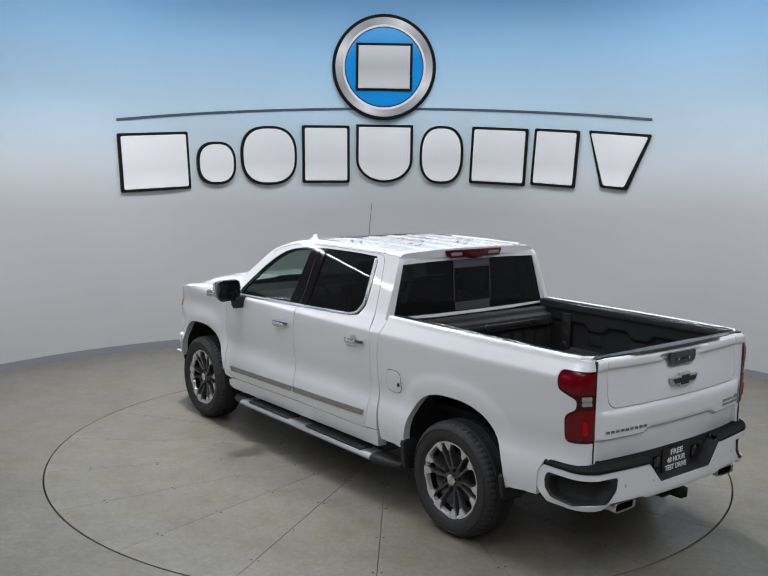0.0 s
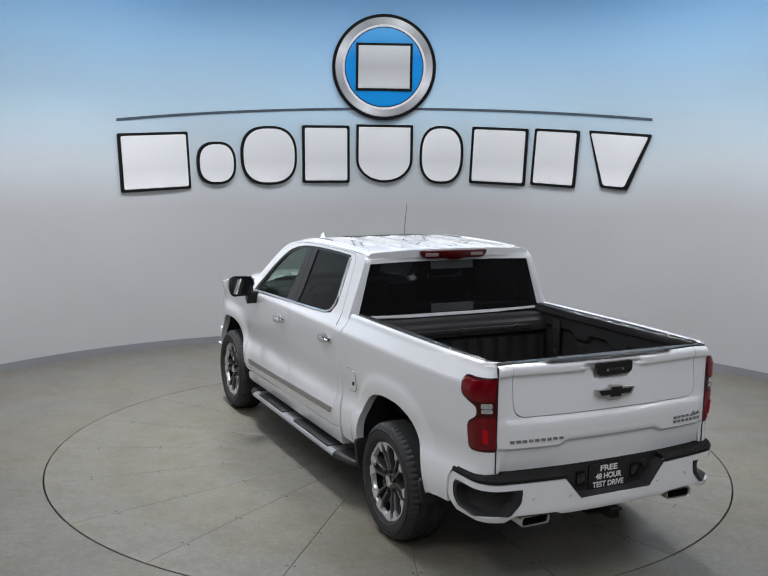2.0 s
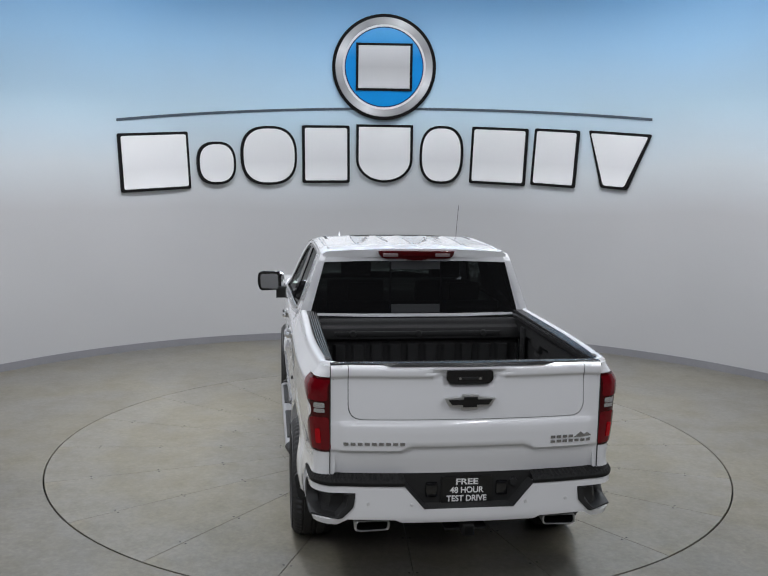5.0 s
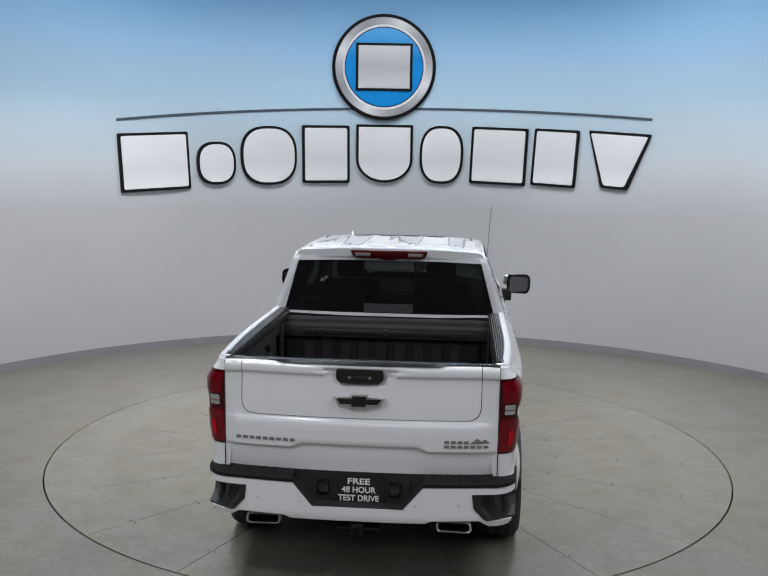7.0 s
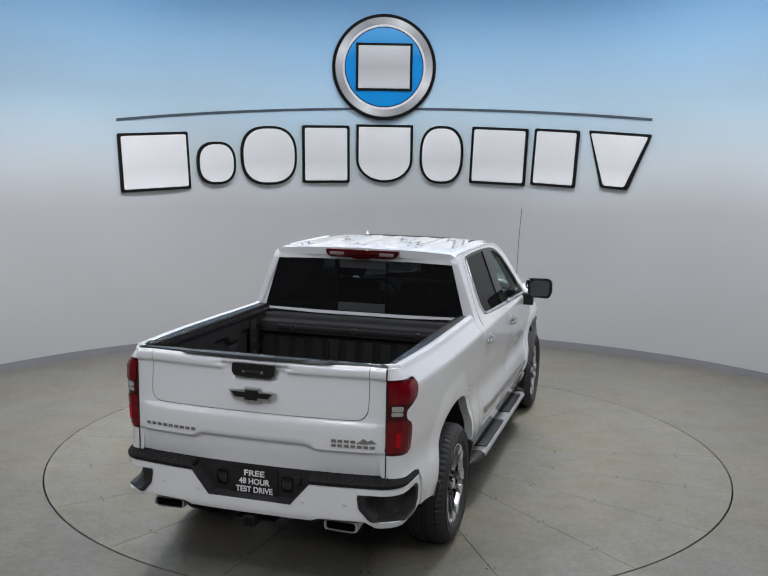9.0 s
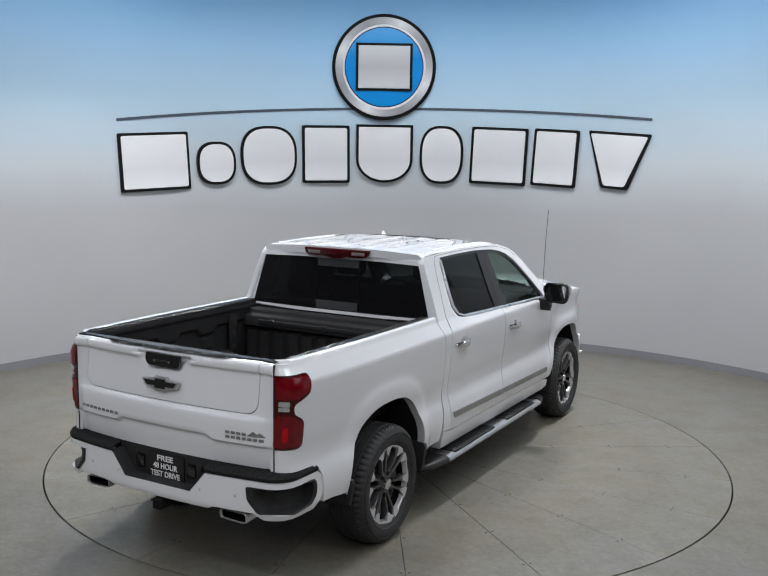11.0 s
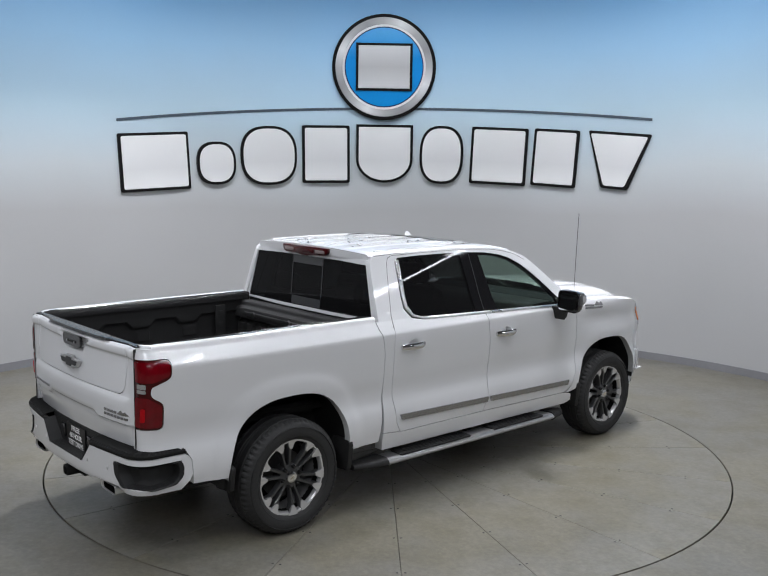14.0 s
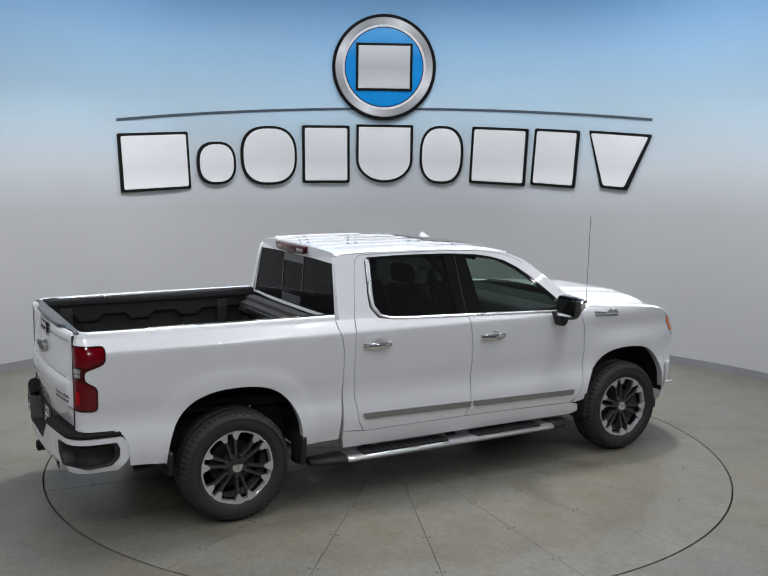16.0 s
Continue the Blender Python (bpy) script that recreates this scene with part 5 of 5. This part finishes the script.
def build_wheels():
    bm = bmesh.new()
    R, W = 0.417, 0.146
    steps = 180
    prof = [(0.262, -W + 0.04), (0.285, -W + 0.014), (0.33, -W - 0.002), (0.372, -W + 0.004), (0.398, -W + 0.020), (0.411, -W + 0.042), (R, -W + 0.062),
            (R - 0.009, -W + 0.066), (R - 0.009, -W + 0.074), (R, -W + 0.078), (R + 0.001, -0.022), (R - 0.009, -0.018), (R - 0.009, -0.008), (R + 0.001, -0.004)]
    prof = prof + [(r, -d) for r, d in prof[::-1]]
    rings = []
    for i in range(steps):
        a = 2 * math.pi * i / steps
        ring = []
        for j, (r, d) in enumerate(prof):
            if 0.39 < r and (i % 3 == 0) and j in (4, 5, 6, len(prof) - 5, len(prof) - 6, len(prof) - 7):
                r -= 0.009
            ring.append(bm.verts.new((r * math.cos(a), d, r * math.sin(a))))
        rings.append(ring)
    for i in range(steps):
        r0, r1 = rings[i], rings[(i + 1) % steps]
        for j in range(len(prof) - 1):
            bm.faces.new((r0[j], r0[j + 1], r1[j + 1], r1[j]))
    wheel = new("wheel")
    wheel.parent = TRUCK
    tyre = part("tyre", bm, M_RUBBER, wheel, "black rubber tyre", angle=30)
    for r in (0.30, 0.365):
        part("sidewall_band", lathe(bmesh.new(), [(r, 0.136), (r + 0.003, 0.1495 if r > 0.32 else 0.142), (r + 0.006, 0.136)], 96), M_RUBBER, tyre)
    rim = part("rim", lathe(bmesh.new(), [(0.25, 0.06), (0.2585, 0.114), (0.264, 0.120), (0.274, 0.121), (0.277, 0.113), (0.272, 0.10), (0.268, -0.12), (0.25, -0.12), (0.245, 0.0)], 72, closed=True), M_MACHINED, wheel, "machined alloy rim")
    # barrel coloured near black for the shade behind the spokes
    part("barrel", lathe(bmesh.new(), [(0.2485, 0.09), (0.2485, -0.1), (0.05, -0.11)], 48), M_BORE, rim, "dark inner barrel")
    part("brake_disc", lathe(bmesh.new(), [(0.07, 0.0), (0.175, 0.0), (0.175, -0.025), (0.07, -0.025)], 40, closed=True), M_STEEL, rim, "dark steel brake disc")
    part("hub", lathe(bmesh.new(), [(0.0, 0.098), (0.06, 0.098), (0.088, 0.088), (0.094, 0.06), (0.08, -0.02)], 36), M_GUN, rim, "dark grey hub")
    cap = part("hub_cap", lathe(bmesh.new(), [(0.0, 0.122), (0.026, 0.1215), (0.039, 0.117), (0.043, 0.108), (0.043, 0.095)], 28), M_CHROME, rim, "polished hub cap")
    part("cap_emblem", box(bmesh.new(), -0.016, 0.016, 0.1215, 0.1235, -0.005, 0.005), M_BADGE2, cap, "small metal emblem bar")
    nut0 = None
    for k in range(6):
        a = radians(30 + 60 * k)
        if nut0 is None:
            ob = part("wheel_nut", lathe(bmesh.new(), [(0.0, 0.026), (0.009, 0.026), (0.0125, 0.021), (0.0135, 0.0), (0.017, -0.002)], 10), M_NUT, rim, "dark wheel nut")
            nut0 = ob.data
        else:
            ob = new("wheel_nut", nut0)
            ob.parent = wheel
        ob.matrix_basis = pose(0.073 * math.cos(a), 0.094, 0.073 * math.sin(a))
    sp0 = tip0 = None
    for k in range(6):
        for sg in (1, -1):
            if k == 0:
                bm = bmesh.new()
                rows = []
                for r, mid, hw, y1, dp in ((0.055, 0.016, 0.014, 0.094, 0.05), (0.10, 0.021, 0.012, 0.094, 0.05), (0.15, 0.027, 0.0115, 0.102, 0.045), (0.195, 0.034, 0.0125, 0.108, 0.045), (0.225, 0.042, 0.020, 0.112, 0.05), (0.262, 0.050, 0.034, 0.118, 0.05)):
                    m = sg * mid
                    rows.append([(r, y1 - dp, m - hw), (r, y1 - 0.008, m - hw), (r, y1, m - hw * 0.6), (r, y1, m + hw * 0.6), (r, y1 - 0.008, m + hw), (r, y1 - dp, m + hw)])
                vs = grid_mesh(bm, rows, close_u=True)
                bm.faces.new(vs[0]), bm.faces.new(vs[-1][::-1])
                sp = part("spoke", bm, M_GUN, rim, "dark grey alloy spoke")
                bm = bmesh.new()
                pts = [(0.2765, sg * 0.020), (0.2725, sg * 0.050), (0.2600, sg * 0.096), (0.2485, sg * 0.096), (0.243, sg * 0.074), (0.222, sg * 0.060), (0.204, sg * 0.047), (0.210, sg * 0.030), (0.245, sg * 0.0195)]
                lo = [bm.verts.new((p[0], 0.100, p[1])) for p in pts]
                hi = [bm.verts.new((p[0], 0.1115 + (p[0] - 0.172) * 0.16, p[1])) for p in pts]
                bm.faces.new(lo), bm.faces.new(hi[::-1])
                for i in range(len(pts)):
                    j = (i + 1) % len(pts)
                    bm.faces.new((lo[i], lo[j], hi[j], hi[i]))
                tp = part("spoke_tip", bm, M_MACHINED, sp, "machined bright spoke tip", smooth=False)
                if sg == 1:
                    sp0 = (sp.data, tp.data)
                else:
                    tip0 = (sp.data, tp.data)
            else:
                sp = new("spoke", (sp0 if sg == 1 else tip0)[0])
                sp.parent = wheel
                sp["label"] = "dark grey alloy spoke"
                tp = new("spoke_tip", (sp0 if sg == 1 else tip0)[1])
                tp.parent = wheel
            sp.matrix_basis = tp.matrix_basis = pose(0, 0, 0, 0, 60 * k, 0)
    wheel.matrix_basis = pose(REAR_AXLE, TRACK, HUB_Z, 0, 49, 0)
    for x, y, turn, spin in ((FRONT_AXLE, TRACK, 0, 1), (REAR_AXLE, -TRACK, 180, 43), (FRONT_AXLE, -TRACK, 180, 44)):
        copy_thing(wheel, pose(x, y, HUB_Z, 0, spin, turn) if turn == 0 else pose(x, y, HUB_Z, 0, 0, 180) @ pose(0, 0, 0, 0, spin, 0))


M_BADGE2 = mat("cap_emblem_metal", (0.45, 0.40, 0.3), 0.3, 0.8)


def build_underbody():
    ch = part("chassis", box(bmesh.new(), -2.75, 2.45, -0.50, -0.38, 0.42, 0.60, 0.01), M_STEEL, TRUCK, "dark steel chassis frame")
    part("frame_rail", box(bmesh.new(), -2.75, 2.45, 0.38, 0.50, 0.42, 0.60, 0.01), M_STEEL, ch)
    part("cab_floor", box(bmesh.new(), -0.96, 1.40, -0.90, 0.90, 0.50, 0.62), M_BLACK, ch)
    part("bed_base", box(bmesh.new(), -2.80, -1.05, -0.70, 0.70, 0.78, 0.84), M_BLACK, ch)
    part("firewall", box(bmesh.new(), 1.28, 1.33, -0.88, 0.88, 0.60, 1.36), M_BLACK, ch)
    part("engine_shield", box(bmesh.new(), 1.45, 2.45, -0.54, 0.54, 0.55, 1.15), M_BLACK, ch)
    part("cab_back", box(bmesh.new(), -0.985, -0.955, -0.86, 0.86, 0.60, 1.40), M_BLACK, ch)
    for x in (REAR_AXLE, FRONT_AXLE):
        part("axle", tube(bmesh.new(), [(x, -0.80, HUB_Z), (x, -0.3, HUB_Z), (x, 0.3, HUB_Z), (x, 0.80, HUB_Z)], 0.05, 12), M_STEEL, ch)
    part("differential", lathe(bmesh.new(), [(0, 0.15), (0.10, 0.12), (0.15, 0.0), (0.10, -0.12), (0, -0.15)], 20, "y", (REAR_AXLE, 0, HUB_Z)), M_STEEL, ch)
    for s in (1, -1):
        part("damper", tube(bmesh.new(), [(-1.72, s * 0.6, 0.40), (-1.60, s * 0.56, 0.75)], 0.028, 10), M_SATIN, ch)
        part("leaf_spring", box(bmesh.new(), -2.5, -1.25, s * 0.56 - 0.035, s * 0.56 + 0.035, 0.36, 0.385), M_STEEL, ch)
    part("spare_tyre", lathe(bmesh.new(), [(0.2, -0.1), (0.36, -0.1), (0.39, -0.05), (0.39, 0.05), (0.36, 0.1), (0.2, 0.1)], 36, "z", (-2.35, 0, 0.58), closed=True), M_RUBBER, ch, "spare tyre under the bed")


def build_interior():
    for y in (0.40, -0.40):
        seat = part("front_seat", box(bmesh.new(), 0.05, 0.60, y - 0.26, y + 0.26, 0.80, 0.98, 0.05, 3), M_SEAT, TRUCK, "dark leather front seat")
        bm = prism(bmesh.new(), rounded([(0.02, 0.95), (-0.16, 1.56), (-0.06, 1.60), (0.18, 0.98)], 0.05), "y", y - 0.25, y + 0.25, 0.03, 2)
        part("seat_back", bm, M_SEAT, seat)
        part("headrest", prism(bmesh.new(), rounded([(-0.17, 1.61), (-0.19, 1.77), (-0.10, 1.78), (-0.07, 1.62)], 0.03), "y", y - 0.13, y + 0.13, 0.03, 2), M_SEAT, seat)
    rb = part("rear_bench", box(bmesh.new(), -0.80, -0.30, -0.68, 0.68, 0.82, 0.98, 0.05, 3), M_SEAT, TRUCK, "dark leather rear bench")
    part("bench_back", prism(bmesh.new(), rounded([(-0.93, 0.95), (-0.93, 1.50), (-0.83, 1.52), (-0.72, 0.98)], 0.05), "y", -0.70, 0.70, 0.03), M_SEAT, rb)
    for y in (-0.42, 0.42):
        part("headrest", prism(bmesh.new(), rounded([(-0.92, 1.52), (-0.92, 1.66), (-0.84, 1.67), (-0.82, 1.53)], 0.03), "y", y - 0.12, y + 0.12, 0.03), M_SEAT, rb)
    part("dashboard", prism(bmesh.new(), rounded([(0.95, 0.9), (0.90, 1.22), (0.98, 1.36), (1.30, 1.37), (1.30, 0.9)], 0.05), "y", -0.80, 0.80), M_SEAT, TRUCK, "dark dashboard")
    sw = bmesh.new()
    pts = [(0.80 - 0.06 * math.sin(a), 0.40 + 0.185 * math.cos(a), 1.30 + 0.175 * math.sin(a)) for a in [2 * math.pi * k / 28 for k in range(29)]]
    st = part("steering_wheel", tube(sw, pts, 0.016, 8), M_SEAT, TRUCK, "dark steering wheel")
    part("wheel_boss", box(bmesh.new(), 0.79, 0.86, 0.30, 0.50, 1.22, 1.36, 0.03), M_SEAT, st)
    part("wheel_spoke", box(bmesh.new(), 0.80, 0.82, 0.23, 0.57, 1.28, 1.31, 0.006), M_SATIN, st)
    part("rear_view_mirror", box(bmesh.new(), 0.80, 0.83, -0.12, 0.12, 1.74, 1.81, 0.012), M_GLOSSBLACK, TRUCK, "rear view mirror")


# ---- the wall sign: plain plates in the place of the letters ----
M_SIGNWHITE = mat("sign_white", (0.82, 0.82, 0.82), 0.32, coat=0.3, grain=0.01, blotch=0.02)
M_SIGNBLACK = mat("sign_black", (0.006, 0.0055, 0.006), 0.6, spec=0.15)
M_SIGNBLUE = mat("sign_blue", (0.0, 0.32, 0.80), 0.5, spec=0.2)
M_SIGNNAVY = mat("sign_navy", (0.005, 0.015, 0.08), 0.35)
M_SIGNLINE = mat("sign_line_slate", (0.055, 0.08, 0.11), 0.5)
M_SIGNSILVER = mat("swept_silver_print", (0.52, 0.52, 0.53), 0.5, 0.2, grain=0.03, scale=90)
M_SIGNBLOCK = mat("pale_silver_print", (0.6, 0.6, 0.61), 0.45, 0.1, grain=0.03, scale=90)


def swept(m, stops, around=True):
    """Replaces a material's base colour by a printed sweep, round its thing's middle or from its foot to its top."""
    t, n, l, b = nodes_of(m)
    co, sep = n.new("ShaderNodeTexCoord"), n.new("ShaderNodeSeparateXYZ")
    l.new(co.outputs["Object"], sep.inputs[0])
    if around:
        turn, fold = n.new("ShaderNodeMath"), n.new("ShaderNodeMath")
        turn.operation, fold.operation = "ARCTAN2", "PINGPONG"
        l.new(sep.outputs["Y"], turn.inputs[0])
        l.new(sep.outputs["X"], turn.inputs[1])
        shift = n.new("ShaderNodeMath")
        shift.inputs[1].default_value = 4.3
        l.new(turn.outputs[0], shift.inputs[0])
        l.new(shift.outputs[0], fold.inputs[0])
        fold.inputs[1].default_value = math.pi / 4
        span = math.pi / 4
        value, low = fold.outputs[0], 0.0
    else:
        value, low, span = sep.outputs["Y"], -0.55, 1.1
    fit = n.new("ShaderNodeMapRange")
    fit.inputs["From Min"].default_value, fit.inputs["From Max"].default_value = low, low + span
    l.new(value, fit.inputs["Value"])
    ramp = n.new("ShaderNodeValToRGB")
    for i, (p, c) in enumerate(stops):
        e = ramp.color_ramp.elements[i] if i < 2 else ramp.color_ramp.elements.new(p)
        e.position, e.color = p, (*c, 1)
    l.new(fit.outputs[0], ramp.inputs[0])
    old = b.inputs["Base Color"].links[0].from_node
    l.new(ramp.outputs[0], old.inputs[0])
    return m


swept(M_SIGNSILVER, [(0.0, (0.30, 0.30, 0.31)), (1.0, (0.75, 0.75, 0.76)), (0.5, (0.42, 0.42, 0.43))])
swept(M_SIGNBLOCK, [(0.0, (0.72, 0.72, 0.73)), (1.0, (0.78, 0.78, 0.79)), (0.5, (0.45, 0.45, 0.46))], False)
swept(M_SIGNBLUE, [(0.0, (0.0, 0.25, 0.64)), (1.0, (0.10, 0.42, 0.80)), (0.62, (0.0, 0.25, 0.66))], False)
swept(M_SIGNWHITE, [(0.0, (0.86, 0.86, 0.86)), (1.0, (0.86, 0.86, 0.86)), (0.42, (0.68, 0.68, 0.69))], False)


def wall_frame(az, z, off, roll=0.0):
    """Pose on the wall: x along it to the right as seen, y up, z out into the room."""
    p = on_wall(az, z, WR - off)
    return Matrix.Translation(p) @ Matrix.Rotation(radians(-az), 4, "Z") @ Matrix.Rotation(radians(90), 4, "X") @ Matrix.Rotation(radians(roll), 4, "Z")


def ellipse(w, h, n=40, p=2.0):
    return [(w / 2 * math.copysign(abs(math.cos(a)) ** (2 / p), math.cos(a)), h / 2 * math.copysign(abs(math.sin(a)) ** (2 / p), math.sin(a))) for a in [2 * math.pi * k / n for k in range(n)]]


SIGN = []


def build_sign():
    for az, z, w, h, roll, kind in SIGN:
        plate = thing("sign_plate", "white plate with black edge on the studio wall", "sign", wall_frame(az, z, 0.03, roll), "wall sign plates")
        def shape(g):
            if kind == "oval":
                return ellipse(w - g, h - g, 40, 2.6)
            low, high = (0.42, 1.0) if kind == "tapered" else (1.0, 1.0)
            x0, x1, y = (w * low - g) / 2, (w * high - g) / 2, (h - g) / 2
            if kind == "cup":
                return [(x0, y)] + [(x0 * math.cos(a), -0.1 * h + (y - 0.1 * h) * math.sin(a)) for a in [-math.pi * k / 24 for k in range(25)]] + [(-x0, y)]
            return rounded([(-x0, -y), (x0, -y), (x1, y), (-x1, y)], 0.03, 3)
        part("edge", prism(bmesh.new(), shape(0), "z", -0.03, 0.03, 0.004, 1), M_SIGNBLACK, plate, "black plate edge")
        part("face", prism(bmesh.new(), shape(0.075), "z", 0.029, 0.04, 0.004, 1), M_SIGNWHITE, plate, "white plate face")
    badge = thing("sign_badge", "round silver and blue badge on the studio wall", "sign", wall_frame(BADGE[0], BADGE[1], 0.06))
    R = BADGE[2]
    part("rim", lathe(bmesh.new(), [(0, -0.06), (R, -0.06), (R, 0.02), (R - 0.03, 0.03), (0, 0.03)], 72, "z"), M_SIGNBLACK, badge, "black outer rim")
    part("ring", lathe(bmesh.new(), [(R - 0.045, 0.025), (R - 0.052, 0.044), (R - 0.10, 0.050), (R - 0.145, 0.044), (R - 0.15, 0.03)], 72, "z"), M_SIGNSILVER, badge, "swept silver ring")
    part("inner_ring", lathe(bmesh.new(), [(R - 0.148, 0.036), (R - 0.152, 0.040), (R - 0.178, 0.040), (R - 0.18, 0.034)], 72, "z"), M_SIGNWHITE, badge, "pale inner ring")
    part("navy_ring", lathe(bmesh.new(), [(R - 0.176, 0.034), (R - 0.196, 0.036), (0, 0.036)], 72, "z"), M_SIGNNAVY, badge, "navy inner ring")
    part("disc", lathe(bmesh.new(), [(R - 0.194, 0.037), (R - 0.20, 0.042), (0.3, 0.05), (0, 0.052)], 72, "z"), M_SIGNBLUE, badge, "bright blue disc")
    o = part("block_edge", prism(bmesh.new(), [(-0.405, -0.335), (0.405, -0.335), (0.405, 0.335), (-0.405, 0.335)], "z", 0.045, 0.07, 0.004, 1), M_SIGNBLACK, badge, "black block edge", smooth=False)
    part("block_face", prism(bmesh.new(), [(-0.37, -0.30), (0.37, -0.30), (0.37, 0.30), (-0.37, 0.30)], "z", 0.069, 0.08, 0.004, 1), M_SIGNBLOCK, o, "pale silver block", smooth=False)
    # slate line in a shallow arch above the plates
    bm = bmesh.new()
    rows = []
    n = 64
    for i in range(n + 1):
        u = i / n
        az = LINE[0] + (LINE[1] - LINE[0]) * u
        z = LINE[2] + (LINE[3] - LINE[2]) * u + LINE[4] * (1 - (2 * u - 1) ** 2)
        rows.append([on_wall(az, z - 0.018, WR - 0.002), on_wall(az, z - 0.018, WR - 0.012), on_wall(az, z + 0.018, WR - 0.012), on_wall(az, z + 0.018, WR - 0.002)])
    grid_mesh(bm, rows, close_u=True)
    tagged(part("sign_line", bm, M_SIGNLINE), "thin dark slate line arched across the wall", "sign")


BADGE = (-1.79, 3.978, 0.748)
LINE = (-39.7, 36.36, 3.13, 3.241, 0.21)
SIGN += [
    (-34.64, 2.587, 0.985, 0.785, 3.2, "rect"),
    (-25.92, 2.578, 0.556, 0.599, 2, "oval"),
    (-18.37, 2.696, 0.812, 0.837, 1.5, "oval"),
    (-10.08, 2.727, 0.690, 0.828, 0.7, "rect"),
    (-1.57, 2.746, 0.826, 0.839, 0, "cup"),
    (6.76, 2.741, 0.636, 0.837, -1, "oval"),
    (15.05, 2.735, 0.812, 0.812, -2, "rect"),
    (23.14, 2.717, 0.638, 0.801, -3, "rect"),
    (31.88, 2.691, 0.877, 0.770, -4, "tapered")]

build_room()
TABLE = build_turntable()
build_lights()
build_sign()
for side in (1, -1):
    build_side(side)
build_tailgate()
build_bed()
build_cab()
draw_in_nose()
build_rear_bumper()
build_plate()
build_wheels()
build_underbody()
build_interior()


# ---- what moves ----
PIVOT = Vector((0.016, 0.067, 0.0))


def motions():
    table_rows, truck_rows = [], []
    for i in range(33):
        t = i * 0.5
        turn = Matrix.Rotation(radians(128.80 - 6.187 * t), 4, "Z")
        table_rows.append((t, turn))
        truck_rows.append((t, turn @ Matrix.Translation(-PIVOT)))
    walk(TABLE, table_rows)
    walk(TRUCK, truck_rows)


motions()
